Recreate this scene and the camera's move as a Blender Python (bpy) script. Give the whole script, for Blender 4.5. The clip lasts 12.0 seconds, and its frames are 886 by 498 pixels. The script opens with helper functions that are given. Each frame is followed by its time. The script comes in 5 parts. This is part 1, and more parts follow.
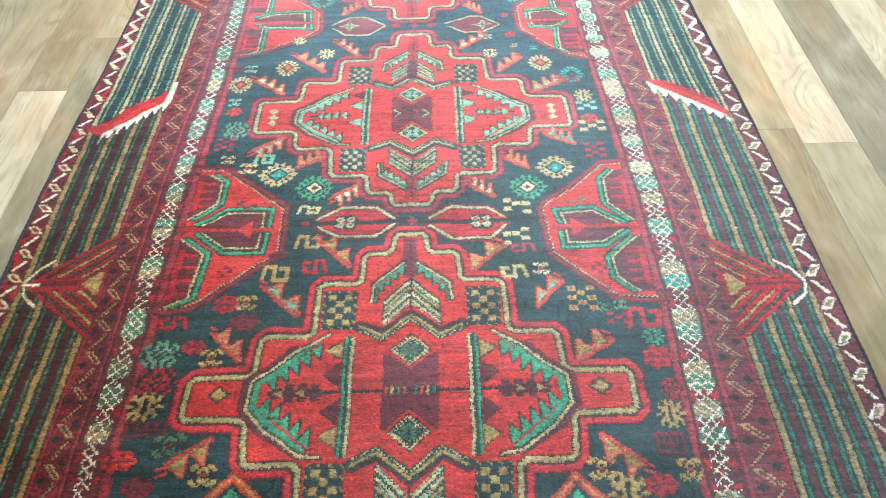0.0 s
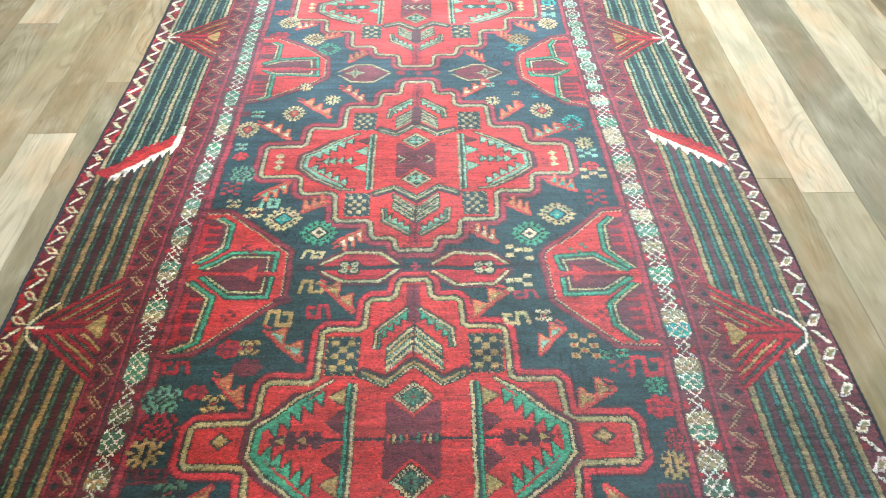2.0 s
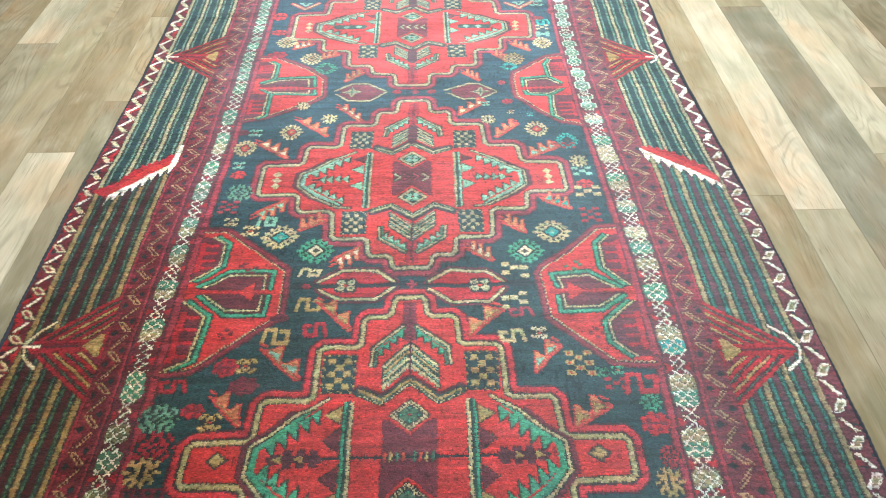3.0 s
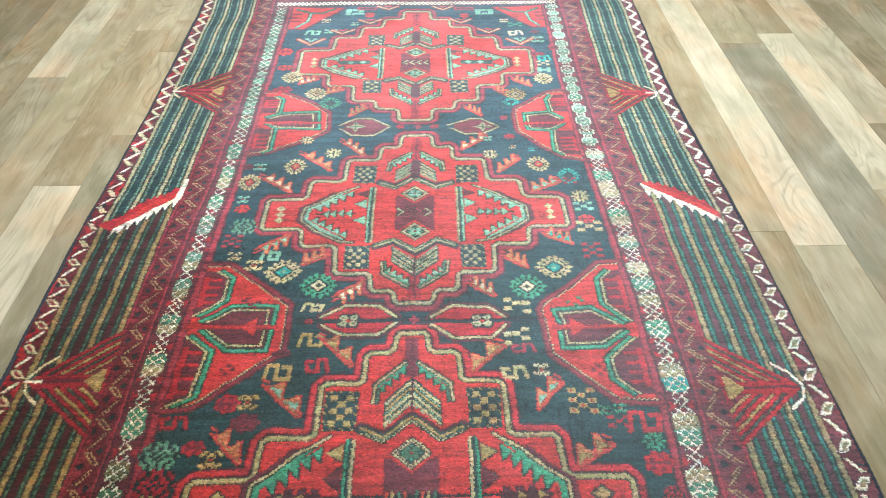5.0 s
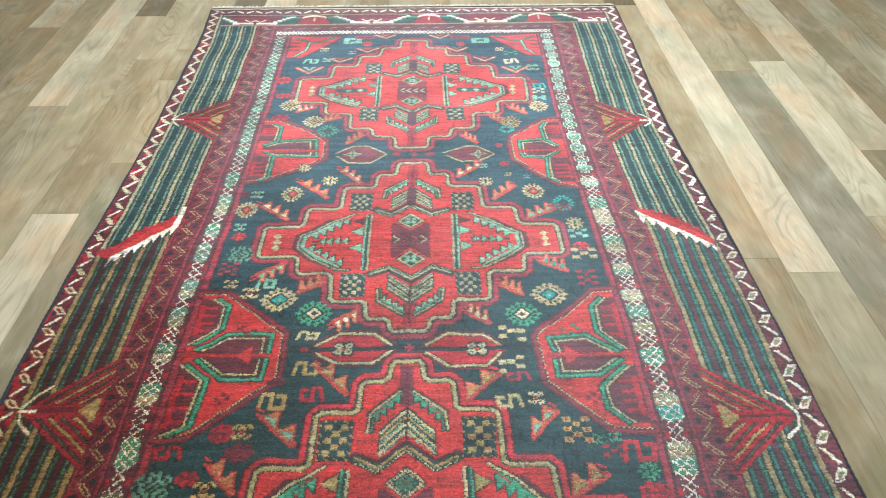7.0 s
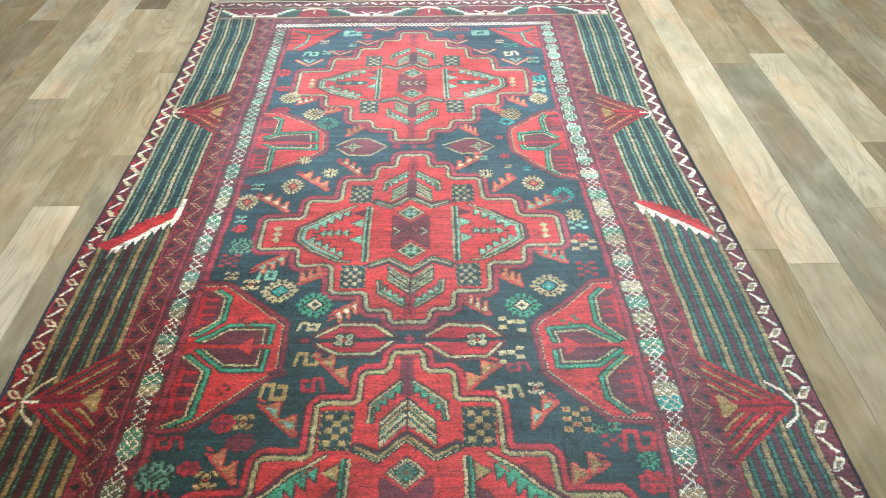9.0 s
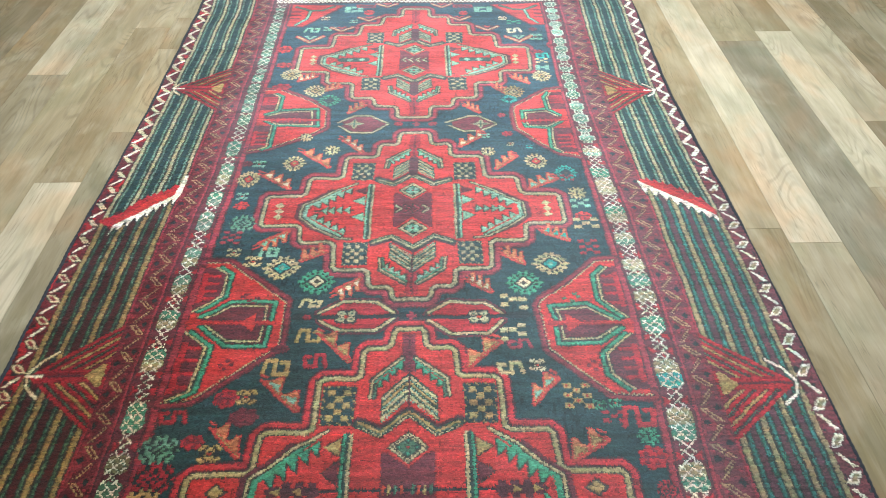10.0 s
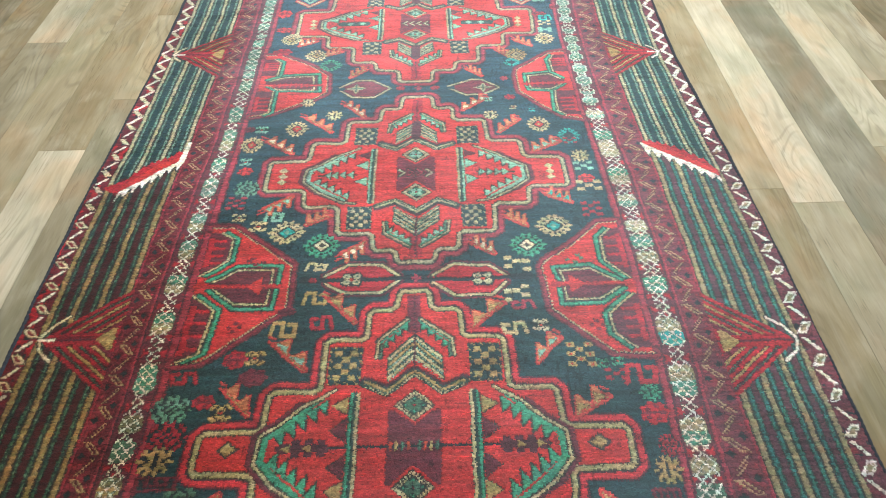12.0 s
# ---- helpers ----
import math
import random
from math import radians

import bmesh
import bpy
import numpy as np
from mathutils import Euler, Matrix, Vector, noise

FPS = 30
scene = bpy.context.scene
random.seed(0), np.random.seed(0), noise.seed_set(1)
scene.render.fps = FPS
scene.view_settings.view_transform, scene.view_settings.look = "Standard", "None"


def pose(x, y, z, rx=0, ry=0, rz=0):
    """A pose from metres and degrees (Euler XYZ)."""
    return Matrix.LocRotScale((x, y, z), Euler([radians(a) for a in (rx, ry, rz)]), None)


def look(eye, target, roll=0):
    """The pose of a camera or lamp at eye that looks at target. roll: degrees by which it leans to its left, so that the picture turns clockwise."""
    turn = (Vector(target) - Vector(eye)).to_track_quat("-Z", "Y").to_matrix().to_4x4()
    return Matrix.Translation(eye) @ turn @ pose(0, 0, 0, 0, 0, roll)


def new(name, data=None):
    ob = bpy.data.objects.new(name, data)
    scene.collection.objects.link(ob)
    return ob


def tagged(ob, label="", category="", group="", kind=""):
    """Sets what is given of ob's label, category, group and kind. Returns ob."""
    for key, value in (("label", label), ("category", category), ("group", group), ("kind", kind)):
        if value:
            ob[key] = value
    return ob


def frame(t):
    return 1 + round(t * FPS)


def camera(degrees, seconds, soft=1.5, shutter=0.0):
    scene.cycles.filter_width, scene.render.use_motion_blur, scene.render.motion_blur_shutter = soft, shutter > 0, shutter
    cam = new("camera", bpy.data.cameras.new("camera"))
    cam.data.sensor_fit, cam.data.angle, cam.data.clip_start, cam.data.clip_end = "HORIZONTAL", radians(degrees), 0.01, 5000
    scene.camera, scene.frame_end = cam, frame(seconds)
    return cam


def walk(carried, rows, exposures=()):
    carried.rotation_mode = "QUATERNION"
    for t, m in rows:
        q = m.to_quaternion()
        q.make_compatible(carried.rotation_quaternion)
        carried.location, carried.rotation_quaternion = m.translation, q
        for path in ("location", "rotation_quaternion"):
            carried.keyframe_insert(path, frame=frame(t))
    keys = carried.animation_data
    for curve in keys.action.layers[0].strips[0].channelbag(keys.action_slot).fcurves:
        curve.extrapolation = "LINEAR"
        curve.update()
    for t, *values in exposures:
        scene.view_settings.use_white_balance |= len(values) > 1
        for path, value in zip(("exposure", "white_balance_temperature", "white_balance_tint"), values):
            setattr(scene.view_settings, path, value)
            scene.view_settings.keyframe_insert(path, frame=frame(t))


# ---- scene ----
# ---- camera and walk ----
cam = camera(67.79, 12.0, soft=1.0)
PATH = [
    (0.0, (0.0440, -0.7300, 0.8558), (0.0535, 0.0759, -0.1642), -0.83),
    (0.5, (0.0419, -0.7298, 0.8626), (0.0498, 0.0928, -0.1440), -0.70),
    (1.0, (0.0376, -0.7279, 0.8670), (0.0503, 0.1092, -0.1275), -0.33),
    (1.5, (0.0396, -0.7245, 0.8704), (0.0502, 0.1270, -0.1118), -0.55),
    (2.0, (0.0359, -0.7228, 0.8732), (0.0505, 0.1375, -0.1012), -0.06),
    (2.5, (0.0383, -0.7235, 0.8794), (0.0559, 0.1461, -0.0868), -0.07),
    (3.0, (0.0374, -0.7243, 0.8832), (0.0585, 0.1573, -0.0720), 0.07),
    (5.0, (0.0354, -0.7165, 0.8977), (0.0548, 0.2028, -0.0212), 0.17),
    (5.5, (0.0386, -0.7177, 0.9021), (0.0605, 0.2100, -0.0083), 0.09),
    (6.0, (0.0429, -0.7151, 0.9061), (0.0656, 0.2219, 0.0052), -0.06),
    (6.5, (0.0445, -0.7136, 0.9098), (0.0642, 0.2287, 0.0145), -0.09),
    (7.0, (0.0439, -0.7134, 0.9100), (0.0642, 0.2357, 0.0219), 0.08),
    (9.0, (0.0442, -0.7198, 0.9081), (0.0636, 0.2221, 0.0122), 0.00),
    (9.5, (0.0402, -0.7207, 0.9052), (0.0621, 0.2086, -0.0036), 0.38),
    (10.0, (0.0415, -0.7236, 0.9032), (0.0593, 0.1918, -0.0197), 0.16),
    (10.5, (0.0379, -0.7285, 0.9032), (0.0541, 0.1769, -0.0296), 0.38),
    (11.0, (0.0377, -0.7337, 0.9031), (0.0521, 0.1623, -0.0387), 0.02),
    (11.5, (0.0401, -0.7358, 0.9027), (0.0489, 0.1531, -0.0459), -0.61),
    (12.0, (0.0401, -0.7389, 0.9005), (0.0507, 0.1337, -0.0630), -0.71),
]
walk(cam, [(t, look(eye, target, roll)) for t, eye, target, roll in PATH],
     exposures=[(0.0, 0.58, 6290, 10), (0.5, 0.54, 6290, 10), (1.0, 0.50, 6300, 10), (2.0, 0.44, 6380, 10), (3.0, 0.41, 6420, 10), (5.0, 0.37, 6420, 10),
                (6.0, 0.25, 6420, 10), (7.0, 0.19, 6420, 10), (9.5, 0.19, 6420, 10), (12.0, 0.19, 6500, 10)])

# ---- light ----
world = bpy.data.worlds.new("sky_world")
world.use_nodes = True
scene.world = world
wn = world.node_tree.nodes
sky = wn.new("ShaderNodeTexSky")
sky.sky_type = "NISHITA"
sky.sun_disc = False
sky.sun_elevation = radians(38)
sky.sun_rotation = radians(20)
wn["Background"].inputs["Strength"].default_value = 0.10
world.node_tree.links.new(sky.outputs["Color"], wn["Background"].inputs["Color"])


def area_lamp(name, m, wide, high, watts, tint, spread=180):
    d = bpy.data.lights.new(name, "AREA")
    d.shape, d.size, d.size_y, d.energy, d.color = "RECTANGLE", wide, high, watts, tint
    d.spread = radians(spread)
    ob = new(name, d)
    ob.matrix_world = m
    return ob


# room: x0..x1, y0..y1, ceiling height
RX0, RX1, RY0, RY1, RH = -2.4, 1.95, -1.5, 4.2, 2.45
area_lamp("window_daylight", look((-0.45, RY1 - 0.02, 1.65), (-0.15, 0.3, 0.2)), 2.6, 1.3, 46, (0.85, 0.95, 1.0))
area_lamp("side_window_daylight", look((RX1 - 0.02, 0.90, 1.4), (0.1, 0.5, 0.1)), 2.0, 1.4, 24, (0.94, 1.0, 0.96))
# weak fill added to lift the western side; no window known there
area_lamp("west_fill", look((RX0 + 0.02, 1.30, 1.6), (-0.3, 0.6, 0.1)), 1.4, 1.2, 4, (0.96, 1.0, 0.94))
area_lamp("overhead_fill", look((-0.05, 0.85, RH + 0.02), (-0.05, 0.851, 0.0)), 1.0, 0.9, 22.5, (1.0, 0.98, 0.89), 90)   # added overhead fill; narrow spread keeps the near end dimmer


# ---- materials ----
def mat(name, rough=0.7):
    m = bpy.data.materials.new(name)
    m.use_nodes = True
    b = m.node_tree.nodes["Principled BSDF"]
    b.inputs["Roughness"].default_value = rough
    return m, m.node_tree.nodes, m.node_tree.links, b


def node(nodes, kind, **values):
    n = nodes.new(kind)
    for k, v in values.items():
        n.inputs[k.replace("_", " ")].default_value = v
    return n


def pile_material():
    m, n, l, b = mat("wool_pile", 0.62)
    dye = n.new("ShaderNodeAttribute")
    dye.attribute_name = "dye"
    tc = n.new("ShaderNodeTexCoord")
    # abrash: weft-wise bands of slightly different dye lots
    mp = n.new("ShaderNodeMapping")
    mp.inputs["Scale"].default_value = (2.0, 70.0, 1.0)
    band = node(n, "ShaderNodeTexNoise", Scale=1.0, Detail=3.0)
    wear = node(n, "ShaderNodeTexNoise", Scale=7.0, Detail=4.0)
    fuzz = node(n, "ShaderNodeTexNoise", Scale=520.0, Detail=2.0)
    l.new(tc.outputs["Object"], mp.inputs["Vector"])
    l.new(mp.outputs["Vector"], band.inputs["Vector"])
    l.new(tc.outputs["Object"], wear.inputs["Vector"])
    l.new(tc.outputs["Object"], fuzz.inputs["Vector"])
    add = n.new("ShaderNodeMath")
    add.operation = "ADD"
    l.new(band.outputs["Fac"], add.inputs[0])
    l.new(wear.outputs["Fac"], add.inputs[1])
    add2 = n.new("ShaderNodeMath")
    add2.operation = "ADD"
    l.new(add.outputs[0], add2.inputs[0])
    l.new(fuzz.outputs["Fac"], add2.inputs[1])
    rng = n.new("ShaderNodeMapRange")
    rng.inputs["From Min"].default_value, rng.inputs["From Max"].default_value = 1.0, 2.0
    rng.inputs["To Min"].default_value, rng.inputs["To Max"].default_value = 0.64, 1.36
    l.new(add2.outputs[0], rng.inputs["Value"])
    hsv = n.new("ShaderNodeHueSaturation")
    l.new(rng.outputs["Result"], hsv.inputs["Value"])
    l.new(dye.outputs["Color"], hsv.inputs["Color"])
    l.new(hsv.outputs["Color"], b.inputs["Base Color"])
    b.inputs["Sheen Weight"].default_value = 0.09
    b.inputs["Sheen Roughness"].default_value = 0.42
    b.inputs["Sheen Tint"].default_value = (0.56, 0.82, 1.0, 1)
    b.inputs["Specular IOR Level"].default_value = 0.23
    bump = node(n, "ShaderNodeBump", Strength=0.5, Distance=0.0012)
    l.new(fuzz.outputs["Fac"], bump.inputs["Height"])
    # the nap of the pile leans to the west
    lean = n.new("ShaderNodeVectorMath")
    nap = n.new("ShaderNodeMapping")
    nap.inputs["Scale"].default_value = (5.0, 17.0, 1.0)
    brush = node(n, "ShaderNodeTexNoise", Scale=1.0, Detail=3.0)
    l.new(tc.outputs["Object"], nap.inputs["Vector"])
    l.new(nap.outputs["Vector"], brush.inputs["Vector"])
    stray = n.new("ShaderNodeVectorMath")
    stray.operation = "MULTIPLY_ADD"
    stray.inputs[1].default_value = (0.48, 0.85, 0.0)
    stray.inputs[2].default_value = (-0.24 - 0.14, -0.425, 0.0)
    l.new(brush.outputs["Color"], stray.inputs[0])
    l.new(stray.outputs[0], lean.inputs[1])
    unit = n.new("ShaderNodeVectorMath")
    unit.operation = "NORMALIZE"
    l.new(bump.outputs["Normal"], lean.inputs[0])
    l.new(lean.outputs[0], unit.inputs[0])
    l.new(unit.outputs[0], b.inputs["Normal"])
    return m


def yarn_material(name, colour, scale, contrast=0.25):
    m, n, l, b = mat(name, 0.9)
    tc = n.new("ShaderNodeTexCoord")
    t = node(n, "ShaderNodeTexNoise", Scale=scale, Detail=4.0)
    l.new(tc.outputs["Object"], t.inputs["Vector"])
    rng = n.new("ShaderNodeMapRange")
    rng.inputs["From Min"].default_value, rng.inputs["From Max"].default_value = 0.3, 0.7
    rng.inputs["To Min"].default_value, rng.inputs["To Max"].default_value = 1 - contrast, 1 + contrast
    l.new(t.outputs["Fac"], rng.inputs["Value"])
    hsv = n.new("ShaderNodeHueSaturation")
    hsv.inputs["Color"].default_value = (*colour, 1)
    l.new(rng.outputs["Result"], hsv.inputs["Value"])
    l.new(hsv.outputs["Color"], b.inputs["Base Color"])
    b.inputs["Sheen Weight"].default_value = 0.05
    bump = node(n, "ShaderNodeBump", Strength=0.6, Distance=0.001)
    l.new(t.outputs["Fac"], bump.inputs["Height"])
    l.new(bump.outputs["Normal"], b.inputs["Normal"])
    return m


def plank_material():
    m, n, l, b = mat("printed_oak_vinyl", 0.42)
    info = n.new("ShaderNodeObjectInfo")
    tc = n.new("ShaderNodeTexCoord")
    # every board cut from another part of the grain
    rnd = n.new("ShaderNodeMath")
    rnd.operation = "MULTIPLY"
    rnd.inputs[1].default_value = 37.0
    l.new(info.outputs["Random"], rnd.inputs[0])
    off = n.new("ShaderNodeCombineXYZ")
    l.new(rnd.outputs[0], off.inputs["Y"])
    l.new(rnd.outputs[0], off.inputs["Z"])
    vec = n.new("ShaderNodeVectorMath")
    l.new(tc.outputs["Object"], vec.inputs[0])
    l.new(off.outputs[0], vec.inputs[1])

    def stretched(sx, sy, scale, detail, distort=0.0):
        mp = n.new("ShaderNodeMapping")
        mp.inputs["Scale"].default_value = (sx, sy, 1.0)
        l.new(vec.outputs[0], mp.inputs["Vector"])
        t = node(n, "ShaderNodeTexNoise", Scale=scale, Detail=detail, Distortion=distort)
        l.new(mp.outputs["Vector"], t.inputs["Vector"])
        return t

    cloud = stretched(13.0, 5.0, 1.0, 4.0, 0.8)      # heart and sap zones
    figure = stretched(46.0, 5.0, 1.0, 5.0, 0.7)    # cathedral figure
    grain = stretched(330.0, 16.0, 1.0, 5.0)         # fine pores
    loops = stretched(9.0, 2.4, 1.0, 0.8, 0.5)
    where = stretched(5.0, 1.5, 1.7, 1.0)
    # cathedral lines: contours of a smooth field
    wave = n.new("ShaderNodeMath")
    wave.operation = "MULTIPLY"
    wave.inputs[1].default_value = 96.0
    l.new(loops.outputs["Fac"], wave.inputs[0])
    sine = n.new("ShaderNodeMath")
    sine.operation = "SINE"
    l.new(wave.outputs[0], sine.inputs[0])

    def scaled(socket, lo, hi, tlo, thi):
        r = n.new("ShaderNodeMapRange")
        r.inputs["From Min"].default_value, r.inputs["From Max"].default_value = lo, hi
        r.inputs["To Min"].default_value, r.inputs["To Max"].default_value = tlo, thi
        l.new(socket, r.inputs["Value"])
        return r.outputs["Result"]

    def times(a, c):
        x = n.new("ShaderNodeMath")
        x.operation = "MULTIPLY"
        l.new(a, x.inputs[0])
        l.new(c, x.inputs[1])
        return x.outputs[0]

    # the figure fades in and out along a board
    ring = scaled(sine.outputs[0], 0.2, 1.0, 0.025, -0.16)
    mask = scaled(where.outputs["Fac"], 0.50, 0.63, 0.08, 1.0)
    one = n.new("ShaderNodeMath")
    one.operation = "ADD"
    one.inputs[1].default_value = 1.0
    l.new(times(ring, mask), one.inputs[0])
    # short dark pores
    pores = stretched(420.0, 22.0, 1.0, 2.0)
    fleck = stretched(12.0, 3.0, 1.0, 2.0)
    dark = n.new("ShaderNodeMath")
    dark.operation = "SUBTRACT"
    dark.inputs[0].default_value = 1.0
    l.new(times(scaled(pores.outputs["Fac"], 0.57, 0.70, 0.0, 0.30), scaled(fleck.outputs["Fac"], 0.45, 0.62, 0.1, 1.0)), dark.inputs[1])
    mixed = times(one.outputs[0], dark.outputs[0])
    value = times(times(scaled(cloud.outputs["Fac"], 0.3, 0.7, 0.84, 1.14), scaled(figure.outputs["Fac"], 0.3, 0.7, 0.90, 1.08)),
                  times(scaled(grain.outputs["Fac"], 0.3, 0.7, 0.93, 1.06), mixed))
    hsv = n.new("ShaderNodeHueSaturation")
    l.new(info.outputs["Color"], hsv.inputs["Color"])
    l.new(value, hsv.inputs["Value"])
    l.new(scaled(figure.outputs["Fac"], 0.3, 0.7, 1.08, 0.88), hsv.inputs["Saturation"])
    # warm blush in places
    warm = n.new("ShaderNodeMix")
    warm.data_type, warm.blend_type = "RGBA", "MULTIPLY"
    blush = stretched(7.0, 4.0, 1.2, 3.0, 0.6)
    l.new(scaled(blush.outputs["Fac"], 0.50, 0.66, 0.0, 0.8), warm.inputs["Factor"])
    l.new(hsv.outputs["Color"], warm.inputs["A"])
    warm.inputs["B"].default_value = (1.10, 0.93, 0.84, 1)
    cool = n.new("ShaderNodeMix")
    cool.data_type, cool.blend_type = "RGBA", "MULTIPLY"
    ash = stretched(7.0, 5.0, 1.1, 3.0, 0.6)
    l.new(scaled(ash.outputs["Fac"], 0.50, 0.66, 0.0, 0.8), cool.inputs["Factor"])
    l.new(warm.outputs["Result"], cool.inputs["A"])
    cool.inputs["B"].default_value = (0.86, 0.92, 0.90, 1)
    # chalky worn print
    chalk = n.new("ShaderNodeMix")
    chalk.data_type, chalk.blend_type = "RGBA", "SCREEN"
    lime = stretched(13.0, 7.0, 1.0, 5.0, 0.6)
    streak = stretched(150.0, 16.0, 1.0, 3.0)
    l.new(times(scaled(lime.outputs["Fac"], 0.54, 0.70, 0.0, 1.0), scaled(streak.outputs["Fac"], 0.35, 0.65, 0.25, 1.0)), chalk.inputs["Factor"])
    l.new(cool.outputs["Result"], chalk.inputs["A"])
    chalk.inputs["B"].default_value = (0.13, 0.125, 0.105, 1)
    l.new(chalk.outputs["Result"], b.inputs["Base Color"])
    b.inputs["Specular IOR Level"].default_value = 0.09
    l.new(scaled(grain.outputs["Fac"], 0.3, 0.7, 0.48, 0.62), b.inputs["Roughness"])
    bump = node(n, "ShaderNodeBump", Strength=0.18, Distance=0.0006)
    l.new(grain.outputs["Fac"], bump.inputs["Height"])
    l.new(bump.outputs["Normal"], b.inputs["Normal"])
    return m


def plaster_material(name, colour):
    m, n, l, b = mat(name, 0.9)
    t = node(n, "ShaderNodeTexNoise", Scale=3.0, Detail=5.0)
    fine = node(n, "ShaderNodeTexNoise", Scale=160.0, Detail=3.0)
    hsv = n.new("ShaderNodeHueSaturation")
    hsv.inputs["Color"].default_value = (*colour, 1)
    rng = n.new("ShaderNodeMapRange")
    rng.inputs["To Min"].default_value, rng.inputs["To Max"].default_value = 0.92, 1.05
    l.new(t.outputs["Fac"], rng.inputs["Value"])
    l.new(rng.outputs["Result"], hsv.inputs["Value"])
    l.new(hsv.outputs["Color"], b.inputs["Base Color"])
    bump = node(n, "ShaderNodeBump", Strength=0.15, Distance=0.002)
    l.new(fine.outputs["Fac"], bump.inputs["Height"])
    l.new(bump.outputs["Normal"], b.inputs["Normal"])
    return m


WOOL = pile_material()
FOUNDATION = yarn_material("rug_foundation", (0.10, 0.03, 0.03), 300)
SELVEDGE = yarn_material("dark_selvedge_yarn", (0.018, 0.024, 0.036), 420, 0.4)
FRINGE = yarn_material("cream_fringe_cotton", (0.64, 0.615, 0.55), 260, 0.2)
PLANK = plank_material()
GROUT = yarn_material("plank_underlay", (0.05, 0.043, 0.035), 40)
WALL = plaster_material("warm_white_wall_paint", (0.74, 0.72, 0.67))
WALL_BROWN = plaster_material("taupe_wall_paint", (0.12, 0.105, 0.09))
CEIL = plaster_material("white_ceiling_paint", (0.8, 0.8, 0.78))


# ---- mesh helpers ----
def part(name, bm, material, parent=None, label=""):
    me = bpy.data.meshes.new(name)
    bm.to_mesh(me)
    bm.free()
    me.materials.append(material)
    ob = new(name, me)
    ob.parent = parent
    if label:
        tagged(ob, label)
    return ob


def box(bm, x0, x1, y0, y1, z0, z1):
    vs = [bm.verts.new((x, y, z)) for z in (z0, z1) for y in (y0, y1) for x in (x0, x1)]
    for f in ((0, 2, 3, 1), (4, 5, 7, 6), (0, 1, 5, 4), (2, 6, 7, 3), (0, 4, 6, 2), (1, 3, 7, 5)):
        bm.faces.new([vs[i] for i in f])
    return vs


# ---- room shell ----
def wall(name, x0, x1, y0, y1, opening=None, paint=None):
    """A wall 0.12 m thick; opening: (a0, a1, z0, z1) along its length."""
    bm = bmesh.new()
    if opening is None:
        box(bm, x0, x1, y0, y1, 0, RH)
    else:
        a0, a1, z0, z1 = opening
        if x1 - x0 > y1 - y0:
            box(bm, x0, a0, y0, y1, 0, RH), box(bm, a1, x1, y0, y1, 0, RH)
            box(bm, a0, a1, y0, y1, 0, z0), box(bm, a0, a1, y0, y1, z1, RH)
        else:
            box(bm, x0, x1, y0, a0, 0, RH), box(bm, x0, x1, a1, y1, 0, RH)
            box(bm, x0, x1, a0, a1, 0, z0), box(bm, x0, x1, a0, a1, z1, RH)
    return tagged(part(name, bm, paint or WALL), "plain taupe unseen wall, dark to cut bounced light" if paint else "plain warm white painted room wall", "wall", kind="structure")


WT = 0.12
wall("wall_north", RX0, RX1, RY1, RY1 + WT, (-1.75, 0.85, 1.00, 2.30))
# south and west walls unseen: dark, the south one close, to cut bounce
wall("wall_south", RX0, RX1, RY0 - WT, RY0, paint=WALL_BROWN)
# the opening is added for the west fill lamp
wall("wall_west", RX0 - WT, RX0, RY0 - WT, RY1 + WT, (0.60, 2.00, 1.0, 2.2), paint=WALL_BROWN)
wall("wall_east", RX1, RX1 + WT, RY0 - WT, RY1 + WT, (-0.10, 1.90, 0.7, 2.1))
bm = bmesh.new()
HOLE0, HOLE1, HOLE2, HOLE3 = -0.60, 0.50, 0.35, 1.35      # unseen opening added for the overhead fill: x and y
for x0, x1, y0, y1 in ((RX0 - WT, HOLE0, RY0 - WT, RY1 + WT), (HOLE1, RX1 + WT, RY0 - WT, RY1 + WT), (HOLE0, HOLE1, RY0 - WT, HOLE2), (HOLE0, HOLE1, HOLE3, RY1 + WT)):
    box(bm, x0, x1, y0, y1, RH, RH + 0.1)
tagged(part("ceiling", bm, CEIL), "plain white painted ceiling with a square opening", "ceiling", kind="structure")


# ---- rug: a hand-knotted pile, laid out knot by knot ----
KNOT = 0.00185
HALF, V0, V1 = 0.650, -0.820, 1.410
NU, NV = int(round(2 * HALF / KNOT)), int(round((V1 - V0) / KNOT))
gu = -HALF + (np.arange(NU) + 0.5) * KNOT
gv = V0 + (np.arange(NV) + 0.5) * KNOT
GU, GV = np.meshgrid(gu, gv)
II, JJ = np.meshgrid(np.arange(NU), np.arange(NV))


def soft_noise(step, seed, step_v=None):
    """Smooth random field over the knots, about -1 to 1."""
    step_v = step_v or step
    r = np.random.RandomState(seed)
    nu, nv = int(2 * HALF / step) + 3, int((V1 - V0) / step_v) + 3
    g = r.uniform(-1, 1, (nv, nu))
    a, b = (GU + HALF) / step, (GV - V0) / step_v
    i, j = a.astype(int), b.astype(int)
    fa, fb = a - i, b - j
    fa, fb = fa * fa * (3 - 2 * fa), fb * fb * (3 - 2 * fb)
    return (g[j, i] * (1 - fa) + g[j, i + 1] * fa) * (1 - fb) + (g[j + 1, i] * (1 - fa) + g[j + 1, i + 1] * fa) * fb


